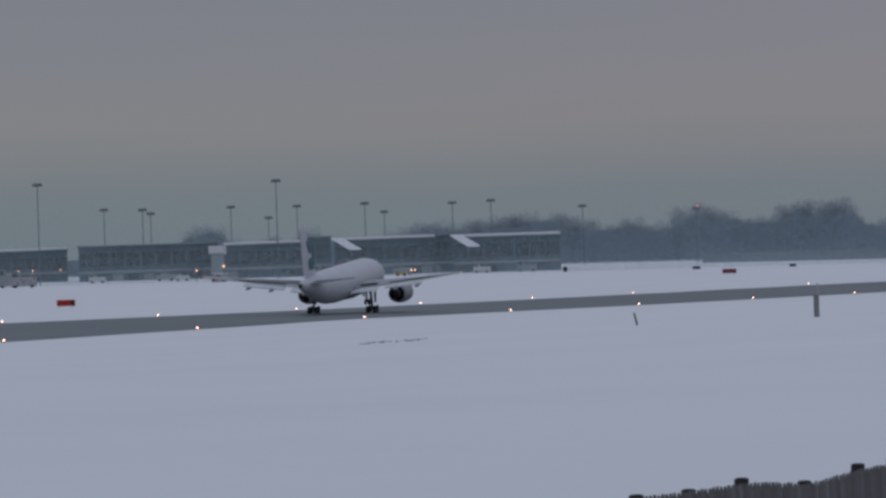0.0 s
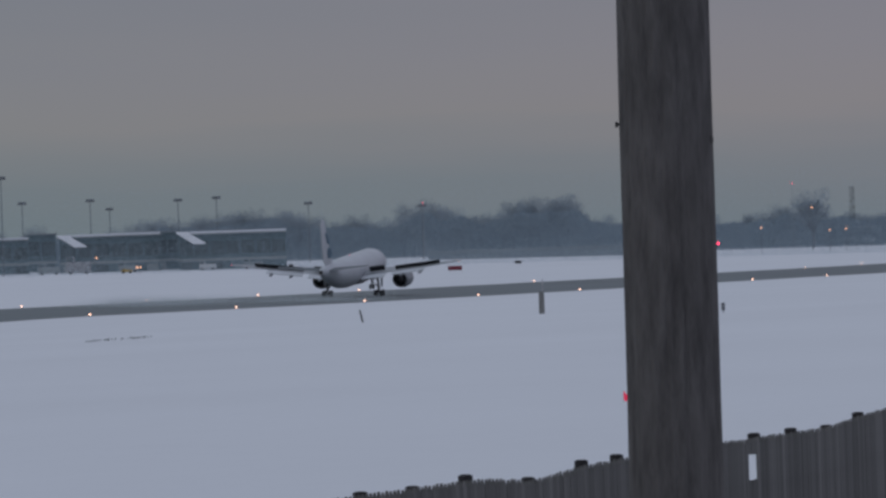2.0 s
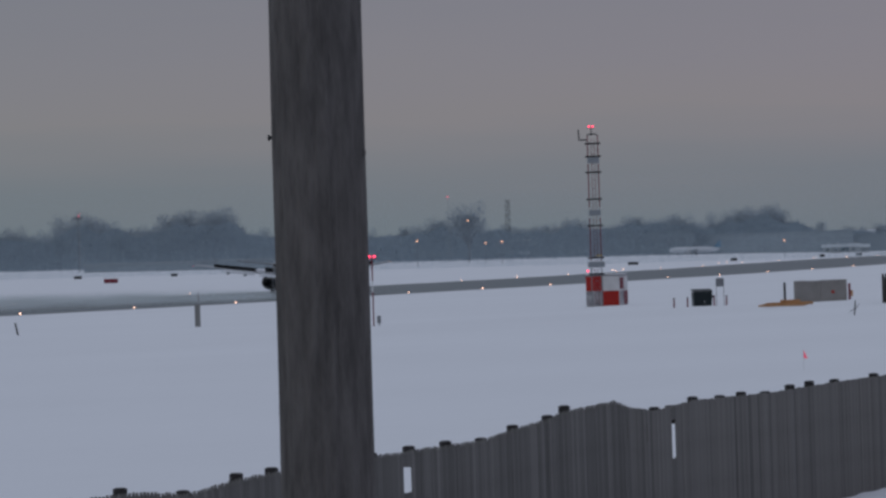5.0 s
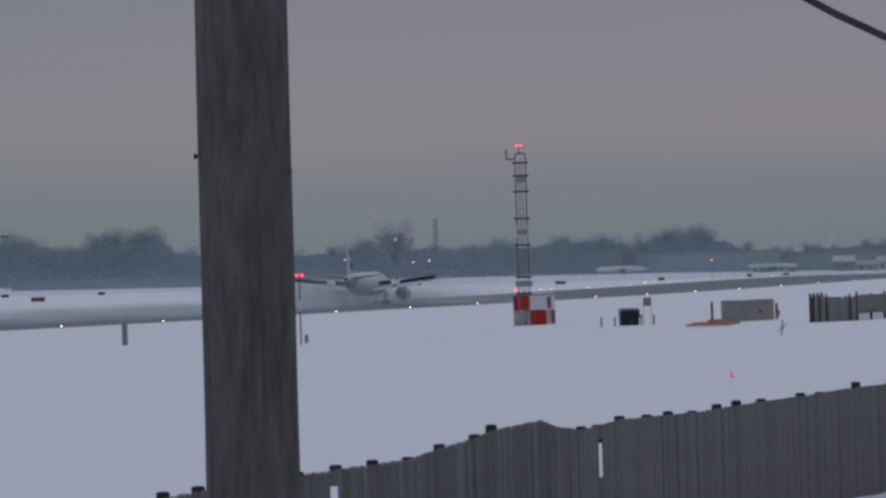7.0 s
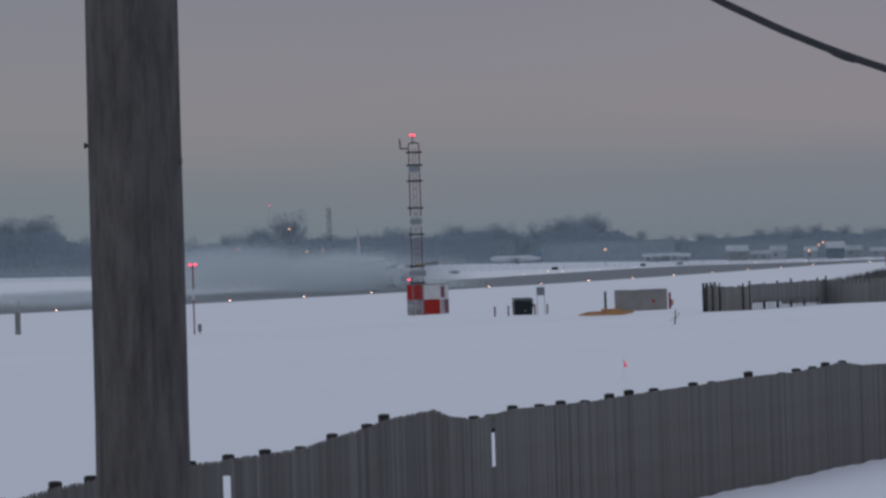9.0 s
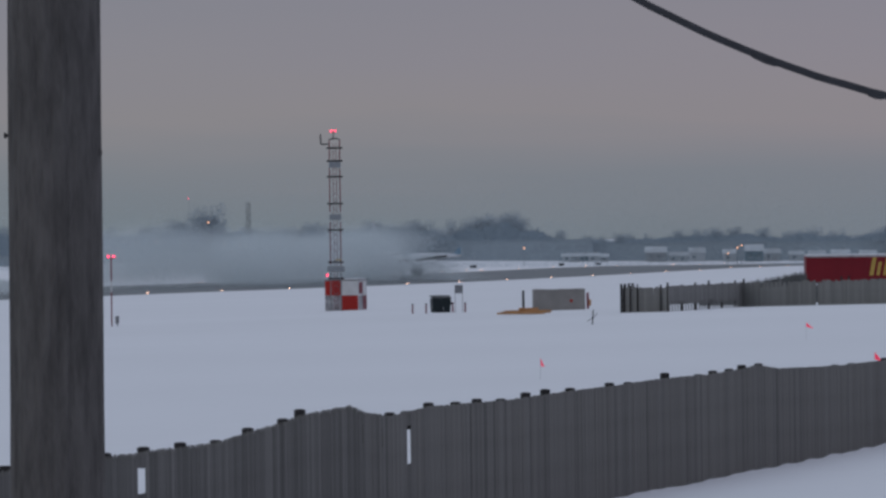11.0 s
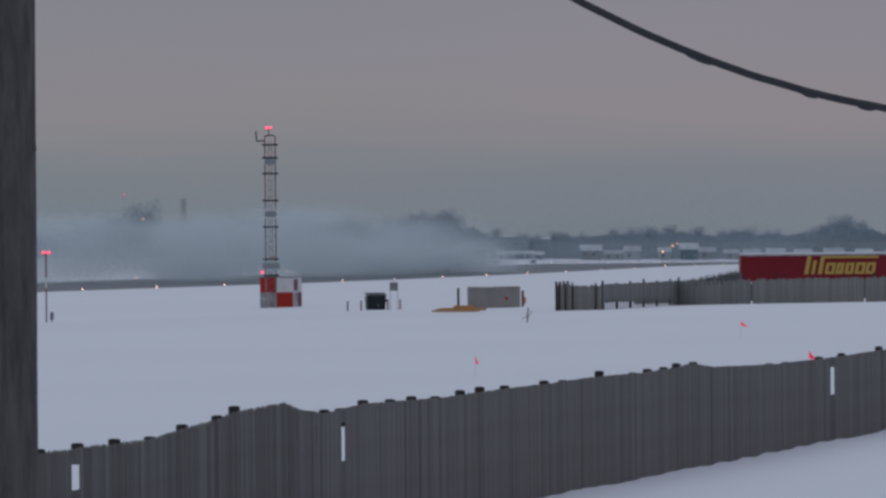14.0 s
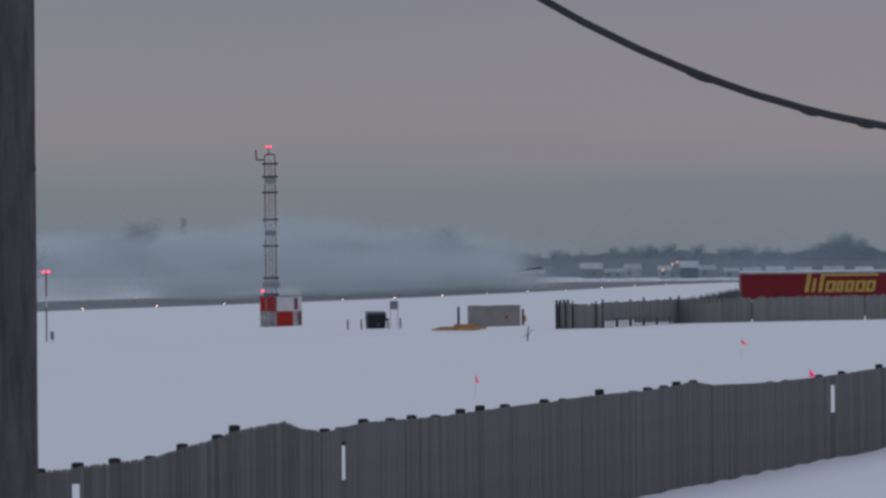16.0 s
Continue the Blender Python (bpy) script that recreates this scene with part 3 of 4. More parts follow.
        part("pennant", prism(BM(), [(0.02, 0, top), (0.02 + (0.06 + 0.2 * lean) * g, 0.03, top - 0.2 * g), (0.02 + (0.1 + 0.25 * lean) * g, 0.05, top - 0.24 * g), (0.03, 0.01, top - (0.14 + 0.1 * (1 - lean)) * g)], (0, 0.006, 0)), PINK, a)


field_things()

# ---- utility pole, cable ----


def utility_pole():
    x, y, z = spot(-826, 19.8)
    a = thing("utility_pole", "weathered grey-brown wooden utility pole with cracks", "utility pole", (x, y, z))
    rng = random.Random(12)
    # drying cracks: angle, lower end, upper end, depth
    cracks = [(rng.uniform(math.pi, 2 * math.pi), h0, h0 + rng.uniform(0.5, 2.6), rng.uniform(0.002, 0.006)) for h0 in [rng.uniform(0, 8) for k in range(34)]]
    rings, n = [], 150
    for i in range(120):
        h = -0.5 + i * 0.0772
        r = 0.173 - 0.0020 * h + 0.0025 * noise.noise((h * 1.3, 0, 0))
        ring = []
        for k in range(n):
            t = 2 * math.pi * k / n
            c = noise.noise((math.cos(t) * 5, math.sin(t) * 5, h * 0.35)) * 0.005 + noise.noise((math.cos(t) * 16, math.sin(t) * 16, h * 1.1)) * 0.003
            for angle, h0, h1, deep in cracks:
                if h0 < h < h1:
                    f = abs(t - angle - 0.05 * noise.noise((h * 1.5, angle, 0))) / 0.035
                    if f < 1:
                        c -= deep * (1 - f) * min(1, (h - h0) * 5, (h1 - h) * 5)
            ring.append(((r + c) * math.cos(t) + 0.0035 * (h - 5), (r + c) * math.sin(t), h))
        rings.append(ring)
    part("shaft", loft(BM(), rings), WOOD_POLE, a, smooth=True)
    h = high(173, 19.8) - z
    part("bolt", tube(tube(BM(), (-0.14, 0, h), (-0.172, 0, h), 0.006), (-0.168, 0, h), (-0.176, 0, h), 0.010, n=6), DARK, a)
    h = high(141, 19.8) - z
    part("knot", ball(BM(), (0.148, -0.02, h), 0.022, 10), WOOD_POLE, a)
    top = high(1320, 19.8) - z
    part("cable_clamp", box(BM(), (0.02, -0.19, top), (0.12, 0.08, 0.16), bevel=0.01), STEEL, a)


utility_pole()


def cable():
    cu = bpy.data.curves.new("overhead_cable", "CURVE")
    cu.dimensions, cu.bevel_depth, cu.bevel_resolution = "3D", 0.0136, 3
    sp = cu.splines.new("POLY")
    azs = list(range(-826, 2700, 24))
    sp.points.add(len(azs) - 1)
    for p, az in zip(sp.points, azs):
        e = 176.0 + 3.38e-04 * (az - 1023) ** 2 + 1.6 * noise.noise((az * 0.02, 0, 0))
        p.co = (19.6 * math.tan(az / 1e4), 19.6, EYE + 19.6 * e / 1e4, 1)
    cu.materials.append(CABLE)
    ob = new("overhead_cable", cu)
    tagged(ob, "thick black overhead cable sagging from the pole", "cable")
    # clips under the cable
    for az in (430, 625, 724):
        e = 176.0 + 3.38e-04 * (az - 1023) ** 2
        slope = 6.76e-04 * (az - 1023)
        c = Vector((19.6 * math.tan(az / 1e4), 19.6, EYE + 19.6 * e / 1e4 - 0.008))
        d = Vector((1, 0, slope)).normalized() * (0.03 if az > 500 else 0.05)
        bm = loft(BM(), [[c + d * f + Vector((0, r * math.cos(k), r * math.sin(k))) for k in [math.tau * i / 10 for i in range(10)]] for f, r in ((-1.2, 0.004), (-0.7, 0.011), (0, 0.0135), (0.7, 0.011), (1.2, 0.004))])
        part("lashing_clip", bm, CABLE, ob, smooth=True)


cable()

# ---- board fence along the yard ----
FENCE_TOP = ((60, 8.72), (70.8, 8.73), (72.6, 8.73), (73.7, 8.69), (74.8, 8.60), (76.6, 8.70), (79, 8.74), (81.7, 8.75), (86.6, 8.76), (88.1, 8.86), (89.8, 8.94), (90.6, 9.03), (93.3, 9.09), (94.2, 8.94),
             (95.4, 8.84), (97.6, 8.92), (102.2, 8.87), (106.4, 8.90), (109.6, 8.90), (113.5, 8.93), (117.1, 8.90), (120, 8.93), (121.5, 8.98), (123.3, 8.85), (129.1, 8.75), (135.1, 8.74), (144.4, 8.80), (175, 8.85))
GAPS = ((83.3, 0.34), (93.9, 0.09), (95.0, 0.09), (96.5, 0.34), (135.5, 0.42))


def fence_at(yy):
    return -29 + 0.279 * yy


def fence_top(yy):
    return float(np.interp(yy, [p[0] for p in FENCE_TOP], [p[1] for p in FENCE_TOP]))


def picket_mesh(w, h, tip, mat, t=0.022):
    return mesh_of("picket", prism(BM(), [(-w / 2, 0, -h), (w / 2, 0, -h), (w / 2, 0, -tip), (w * 0.12, 0, 0), (-w * 0.12, 0, 0), (-w / 2, 0, -tip)], (0, t, 0)), mat)


# dark posts behind the boards: distance along the view, height of the top
POSTS = ((64.2, 8.75), (66.0, 8.76), (67.7, 8.74), (69.3, 8.77), (70.9, 8.75), (72.6, 8.80), (74.7, 8.65), (76.6, 8.78), (77.9, 8.79), (79.9, 8.79), (81.8, 8.80), (83.4, 8.82), (85.0, 8.82), (86.6, 8.79), (88.1, 8.92), (89.8, 9.0),
         (90.65, 9.12), (95.4, 8.88), (96.3, 8.87), (97.6, 8.97), (99.2, 8.93), (100.5, 8.94), (102.0, 8.89), (103.6, 8.95), (104.9, 8.97), (106.6, 8.94), (109.4, 8.95), (110.8, 8.92), (113.6, 9.02), (116.3, 8.91), (117.5, 8.95),
         (118.9, 8.95), (120.0, 9.0), (121.5, 8.99), (128.8, 8.76), (130.5, 8.75), (134.0, 8.78), (136.5, 8.80), (140.9, 8.86), (144.5, 8.84), (148, 8.86), (152, 8.85), (157, 8.88), (163, 8.86))


def board_fence():
    rng = random.Random(4)
    rz = math.degrees(math.atan2(1, 0.279))
    pitch, count = 0.127, 19
    full = [picket_mesh(w, 2.6, tip, mat) for w, tip, mat in ((0.122, 0.10, WOOD_OLD), (0.124, 0.09, WOOD_OLD), (0.121, 0.11, WOOD_OLD), (0.123, 0.1, WOOD_OLD), (0.124, 0.1, WOOD_OLD), (0.122, 0.095, WOOD_OLD), (0.123, 0.1, WOOD_PALE))]
    flat = [picket_mesh(w, 2.6, tip, mat) for w, tip, mat in ((0.125, 0.012, WOOD_FENCE), (0.126, 0.02, WOOD_FENCE), (0.1255, 0.006, WOOD_FENCE), (0.1255, 0.015, WOOD_OLD), (0.125, 0.01, WOOD_FENCE), (0.1255, 0.016, WOOD_FENCE), (0.1255, 0.01, WOOD_PALE))]
    stub, low, slim = picket_mesh(0.123, 0.24, 0.06, WOOD_OLD), picket_mesh(0.125, 1.75, 0.0, WOOD_OLD), picket_mesh(0.07, 0.308, 0.0, WOOD_OLD)
    step = pitch / math.hypot(1, 0.279)
    y0, span = 62.0, count * step
    while y0 < 172:
        a = thing("fence_panel", "weathered grey board fence panel with dark round posts", "fence", (fence_at(y0), y0, ground(fence_at(y0), y0)), rz, group="yard fence panels")
        base = a.location.z
        for k in range(count):
            yy = y0 + (k + 0.5) * step
            top = fence_top(yy) - base + rng.uniform(-0.01, 0.01)
            slot = next((w for g, w in GAPS if abs(yy - g) < max(0.062, w / 2)), 0)
            m = pose((k + 0.5) * pitch, rng.uniform(-0.004, 0.004), top, 0, rng.uniform(-0.25, 0.25), rng.uniform(-0.8, 0.8))
            if slot:
                shared("picket", stub, a, m)
                shared("picket", low, a, m @ pose(0, 0, -0.62 if yy < 90 else -0.55 if 93 < yy < 95.8 else -0.9))
                if slot < 0.1:
                    shared("picket", slim, a, m @ pose(-0.026, 0, -0.241))
            else:
                shared("picket", rng.choice(full if yy < 94.2 else flat), a, m)
        za, zb = fence_top(y0) - base, fence_top(y0 + span) - base
        for dz in (0.2, 1.85):
            part("rail", tube(BM(), (0, 0.06, za - dz), (count * pitch, 0.06, zb - dz), 0.03, n=4), WOOD_FENCE, a)
        for yy, top in POSTS:
            if y0 <= yy < y0 + span:
                x, h = (yy * 1.0043 - y0) * math.hypot(1, 0.279), top - base - (0.025 if yy < 92 else 0.01)
                foot = h - 0.3 if any(abs(yy - g) < 0.5 for g, w in GAPS) else -0.3
                part("post", tube(tube(BM(), (x, 0.13, foot), (x, 0.13, h), 0.1, 0.098, n=10), (x, 0.13, h), (x, 0.13, h + 0.015), 0.094, 0.06, n=10), WOOD_DARK, a, "dark round fence post")
        y0 += span


def fence_drift():
    """Snow drifted unevenly against the yard side of the fence."""
    bm, rows = BM(), []
    for i in range(420):
        yy = 62 + i * 0.27
        h = 0.02 + 0.06 * noise.noise((yy * 0.22, 0, 0)) + 0.05 * noise.noise((yy * 0.9, 4, 0))
        row = []
        for off, f in ((0.06, 1.0), (-0.12, 0.95), (-0.5, 0.5), (-1.1, 0.12), (-1.8, -0.1)):
            x, y = fence_at(yy) - off * 0.963, yy + off * 0.269
            row.append(bm.verts.new((x, y, ground(x, y) + h * f)))
        rows.append(row)
    for a, b in zip(rows, rows[1:]):
        for k in range(4):
            bm.faces.new((a[k], a[k + 1], b[k + 1], b[k]))
    tagged(part("snow_drift", bm, SNOW, smooth=True), "snow drifted against the foot of the board fence", "snow", kind="structure")


board_fence()
fence_drift()

# ---- old fence across the field, and the trailer behind it ----


def old_fence():
    pts = [(165, 420), (245, 418), (375, 434), (560, 428), (760, 420), (1000, 410)]
    rng = random.Random(9)
    low_board = mesh_of("board", box(BM(), (0, 0, 0.65), (0.212, 0.025, 1.7)), WOOD_FAR)
    boards = [mesh_of("board", box(BM(), (0, 0, 0.83 + dz), (0.212, 0.025, 1.99)), WOOD_FAR) for dz in (0.0, 0.05, 0.1)]
    upper = mesh_of("board", box(BM(), (0, 0, 1.2), (0.212, 0.025, 1.36)), WOOD_FAR)
    thin = mesh_of("board", box(BM(), (0, 0, 0.32), (0.2, 0.025, 0.9)), WOOD_FAR)
    for i, ((a0, d0), (a1, d1)) in enumerate(zip(pts, pts[1:])):
        p, q = Vector(spot(a0, d0)), Vector(spot(a1, d1))
        a = thing("old_board_fence", "old grey board fence with gaps and loose boards", "fence", p, math.degrees(math.atan2(q.y - p.y, q.x - p.x)), group="old field fence")
        length, x, count = (q - p).to_2d().length, 0.0, 0
        rise = (q.z - p.z) / length
        while x < length:
            gappy, slots = i == 1 and x < length - 1.5, i == 2 and 0.17 < x / length < 0.45
            if gappy:
                shared("board", upper, a, pose(x, -0.03, rise * x + rng.uniform(-0.04, 0.04)))
                if count % 3 == 0:
                    shared("board", thin, a, pose(x, -0.03, rise * x))
            elif rng.random() > 0.008:
                shared("board", low_board if slots and count % 2 else rng.choice(boards), a, pose(x, -0.03, rise * x + rng.uniform(-0.05, 0.03) - 0.03, 0, rng.uniform(-0.8, 0.8), 0))
            count += 1
            x += 0.203
        for dz in (0.55, 1.5):
            part("rail", tube(BM(), (0, 0.04, dz), (length, 0.04, dz + rise * length), 0.04, n=4), WOOD_FAR, a)
        for k in range(int(length / 3.1) + 1):
            x = min(length, k * 3.1)
            part("post", tube(BM(), (x, 0.12, rise * x - 0.3), (x + 0.03, 0.12, rise * x + (2.15, 1.95, 2.05)[k % 3]), 0.08, 0.075), WOOD_DARK, a)
        if i == 0:
            for x, h in ((0.1, 2.1), (0.62, 2.0), (1.25, 2.12), (3.25, 2.08)):
                part("post", tube(BM(), (x, -0.14, -0.3), (x + 0.02, -0.14, h), 0.06, 0.05), WOOD_DARK, a)
    # return of the fence, running back
    p = Vector(spot(163, 420))
    a = thing("old_board_fence", "dark end bay of the old board fence", "fence", p, 80, group="old field fence")
    for k in range(30):
        shared("board", boards[k % 3], a, pose(k * 0.205, 0, 0))
    for x in (0, 1.8, 3.6, 5.4):
        part("post", tube(BM(), (x, 0.1, -0.3), (x, 0.1, 2.15), 0.09), WOOD_DARK, a)


old_fence()


def trailer():
    d = 505
    x, y, z = spot(487, d)
    a = thing("semi_trailer", "long red box trailer with yellow lettering bars behind the fence", "trailer", (x, y, 0), rz=1.5)
    t, b, n = high(-58, d), high(-106, d), 16.3
    a.location.z = z
    t, b = t - z, b - z
    part("box_body", box(BM(), (n / 2, 1.25, (t + b) / 2 + 0.0), (n, 2.5, t - b), bevel=0.03), TRAILER_RED, a)
    part("roof_snow", box(BM(), (n / 2, 1.25, t + 0.08), (n - 0.1, 2.45, 0.16), bevel=0.06), SNOW, a)
    part("lower_rail", box(BM(), (n / 2, 0, b + 0.06), (n, 0.06, 0.12)), DARK, a)
    part("upper_rail", box(BM(), (n / 2, -0.01, t - 0.05), (n, 0.06, 0.1)), WHITE_WORN, a)
    for k in range(13):
        part("side_post", box(BM(), (0.05 + k * n / 12.1, -0.012, (t + b) / 2), (0.06, 0.02, t - b - 0.3)), TRAILER_RED, a)
    # lettering kept as plain slanted bars
    s = d / 1e4
    x0, zb = (599 - 487) * s, high(-93, d) - z
    def slant(px, w, h, up=0):
        return [((x0 + (px + f * w + 0.2 * (up + g * h)) * s), -0.03, zb + (up + g * h) * s) for f, g in ((0, 0), (1, 0), (1, 1), (0, 1))]

    for px, w, h in ((0, 7, 32), (12, 6, 24), (24, 7, 32)):
        part("lettering_bar", prism(BM(), slant(px, w, h), (0, 0.025, 0)), YELLOW, a, "plain yellow lettering bar")
    for px, w in ((36, 17), (55, 13), (71, 15), (89, 17), (108, 16)):
        bm = BM()
        for dx, dw, dh, up in ((0, 5.5, 20, 0), (w - 5.5, 5.5, 20, 0), (5.5, w - 11, 4.5, 0), (5.5, w - 11, 4.5, 15.5)):
            prism(bm, slant(px + dx, dw, dh, up), (0, 0.025, 0))
        part("lettering_bar", bm, YELLOW, a, "plain yellow lettering shape")
    part("overline", box(BM(), (x0 + 84 * s, -0.03, zb + 30 * s), (96 * s, 0.03, 4 * s)), YELLOW, a, "yellow line above the lettering")
    legs = part("landing_legs", tube(tube(BM(), (3, 0.5, -0.1), (3, 0.5, b), 0.1), (3, 2.0, -0.1), (3, 2.0, b), 0.1), STEEL, a)
    for px in (n - 3.2, n - 1.9):
        for py in (0.3, 2.2):
            part("wheel", tube(BM(), (px, py - 0.2, 0.5), (px, py + 0.2, 0.5), 0.5, n=14), RUBBER, a)
    part("axle_frame", box(BM(), (n - 2.5, 1.25, (b + 0.5) / 2), (3, 1.2, b - 0.3)), DARK, a)


trailer()


def brush_bank():
    """Low grey brush on the bank that runs back from the old fence."""
    rng = random.Random(21)
    verts, faces = [], []
    for i in range(12000):
        f = rng.random()
        az = 300 + f * 540
        d = 448 + rng.random() * 47
        x, y, z = spot(az, d)
        h = (0.9 + 1.5 * min(1, max(0, (az - 300) / 190))) * rng.uniform(0.45, 1.08)
        h = min(h, 1.15) if az > 484 else h
        w = rng.uniform(0.06, 0.16)
        dx = rng.uniform(-0.4, 0.4)
        n = len(verts)
        verts += [(x - w, y, z - 0.1), (x + w, y + 0.05, z - 0.1), (x + dx, y + rng.uniform(-0.2, 0.2), z + h)]
        faces.append((n, n + 1, n + 2))
    me = bpy.data.meshes.new("brush")
    me.from_pydata(verts, [], faces)
    me.materials.append(BRUSH)
    tagged(new("brush", me), "dry grey brush growing along a snowy bank", "brush", kind="stuff")


brush_bank()

# ---- far trees ----
SKYLINE = ((-2600, -8), (-2300, -10), (-2180, 0), (-2150, 36), (-2110, 37), (-2071, 5), (-1960, 14), (-1941, 22), (-1851, 3), (-1791, 19), (-1730, 26), (-1690, 30), (-1610, 32), (-1540, 46), (-1490, 33), (-1451, 22), (-1381, 22), (-1311, 12),
           (-1270, 44), (-1230, 35), (-1190, 38), (-1151, 17), (-1111, 36), (-1050, 44), (-1001, 44), (-962, 21), (-924, 8), (-800, 4), (-727, 1), (-667, 6), (-617, 14), (-587, 15), (-566, 13), (-542, 9), (-522, 5),
           (-428, 1), (-397, 10), (-328, 3), (-239, 14), (-189, 10), (-149, -3), (-79, 18), (-39, 22), (11, 0), (76, -21), (176, -18), (296, -10), (356, -7), (456, -16), (476, -8), (576, -17), (616, -4), (665, 10), (695, -3), (743, -14), (1200, -12))


def skyline(az):
    return float(np.interp(az, [p[0] for p in SKYLINE], [p[1] for p in SKYLINE]))


def wood_distance(az):
    return float(np.interp(az, (-2600, -1800, -900, 0, 1200), (2650, 2600, 2500, 2800, 2850)))


def bare_tree(seed):
    rng = random.Random(seed)
    a = thing("bare_tree", "leafless grey winter tree in the far treeline", "tree", group="far treeline")
    bm, tips = BM(), []
    wide = (0.34, 0.42, 0.30, 0.46, 0.38, 0.33, 0.40)[seed]

    def limb(p, d, length, r, depth):
        q = p + d * length
        tube(bm, p, q, r, r * 0.6, n=4 if depth else 7)
        if depth == 4:
            tips.append((p, q))
            return
        for k in range((6, 3, 3, 2)[depth]):
            nd = (d + Vector((rng.uniform(-1, 1), rng.uniform(-1, 1), rng.uniform(-0.2, 0.5))) * (0.8 if depth else 0.75)).normalized()
            limb(p + d * length * rng.uniform(0.5, 1.0), nd, length * rng.uniform(0.55, 0.78), r * 0.52, depth + 1)

    limb(Vector((0, 0, -0.02)), Vector((rng.uniform(-0.06, 0.06), 0, 1)), 0.34, 0.022, 0)
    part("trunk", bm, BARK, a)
    # fine twigs fill a rounded crown, thinning out towards its rim
    verts, faces = [], []
    lobes = [(Vector((rng.uniform(-0.5, 0.5) * wide, rng.uniform(-0.5, 0.5) * wide, rng.uniform(0.45, 0.8))), rng.uniform(0.14, 0.24)) for k in range(9)]
    places = [p.lerp(q, rng.uniform(0.1, 1.3)) for p, q in tips for k in range(16)]
    for c, r in lobes:
        for k in range(300):
            v = Vector((rng.gauss(0, 1), rng.gauss(0, 1), rng.gauss(0, 1))).normalized() * r * rng.random() ** 0.45
            places.append(c + v)
    for c in places:
        e = c + Vector((rng.gauss(0, 0.035), rng.gauss(0, 0.035), rng.gauss(0.03, 0.03)))
        w = Vector((rng.uniform(-1, 1), rng.uniform(-1, 1), rng.uniform(-1, 1))).normalized() * rng.uniform(0.0018, 0.0045)
        n = len(verts)
        verts += [c - w, c + w, e]
        faces.append((n, n + 1, n + 2))
    top = sorted(v.z for v in verts)[int(len(verts) * 0.985)]
    me = bpy.data.meshes.new("crown")
    me.from_pydata(verts, [], faces)
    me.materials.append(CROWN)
    ob = new("crown", me)
    ob.parent = a
    return a, top


def far_trees():
    rng = random.Random(77)
    kinds = [bare_tree(s) for s in range(7)]
    az, used = -2200.0, set()
    while az < 1100:
        el = skyline(az) + rng.choice((-13, -8, -4, 0, 3)) + rng.uniform(-2, 2)
        d = wood_distance(az) + rng.uniform(-60, 90)
        x, y, z = spot(az, d)
        h = max(6.0, high(el, d) - z)
        i = rng.randrange(len(kinds))
        ob, top = kinds[i]
        m = pose(x, y, z, 0, 0, rng.uniform(0, 360)) @ Matrix.Scale(h / top, 4)
        if i in used:
            copy_thing(ob, m @ Matrix.Scale(1 / ob.scale.x, 4))
        else:
            ob.matrix_basis = m
            used.add(i)
        az += rng.uniform(9, 24) * (1 if az > -1800 else 1.6)

    # one tree with a round crown stands above the rest
    x, y, z = spot(-568, 2480)
    ob, top = kinds[0]
    copy_thing(ob, pose(x, y, z, 0, 0, 40) @ Matrix.Scale((high(43, 2480) - z) / top / ob.scale.x, 4))


far_trees()


def woodland():
    """The dense lower mass of the woods: many upright stems and twig fans."""
    rng = np.random.default_rng(5)
    n = 700000
    az = rng.uniform(-2600, 1250, n)
    d = np.array([wood_distance(a) for a in az]) + rng.uniform(-110, 120, n)
    el = np.interp(az, [p[0] for p in SKYLINE], [p[1] for p in SKYLINE])
    clump = np.array([noise.noise((a * 0.03, 0, 0)) for a in az])
    x, y = d * np.sin(az / 1e4), d * np.cos(az / 1e4)
    z = np.array([ground(a, b) for a, b in zip(x, y)])
    top = (EYE + d * el / 1e4 - z) * (0.80 + 0.14 * clump)
    top = np.maximum(top, 5)
    c = z + top * rng.random(n)
    w, h = rng.uniform(0.06, 0.22, n), rng.uniform(0.6, 1.8, n)
    t, lean = rng.uniform(0, math.pi, n), rng.normal(0, 0.6, n)
    verts = np.empty((n, 3, 3))
    verts[:, 0] = np.stack([x - w * np.cos(t), y - w * np.sin(t), c - h * 0.5], 1)
    verts[:, 1] = np.stack([x + w * np.cos(t), y + w * np.sin(t), c - h * 0.5], 1)
    verts[:, 2] = np.stack([x + lean, y, c + h * 0.5], 1)
    me = bpy.data.meshes.new("woodland")
    me.from_pydata(verts.reshape(-1, 3).tolist(), [], np.arange(3 * n).reshape(-1, 3).tolist())
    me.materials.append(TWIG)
    tagged(new("woodland", me), "dense leafless winter woodland in hazy grey-blue on the horizon", "woods", kind="stuff")


woodland()

# ---- terminal and its masts ----


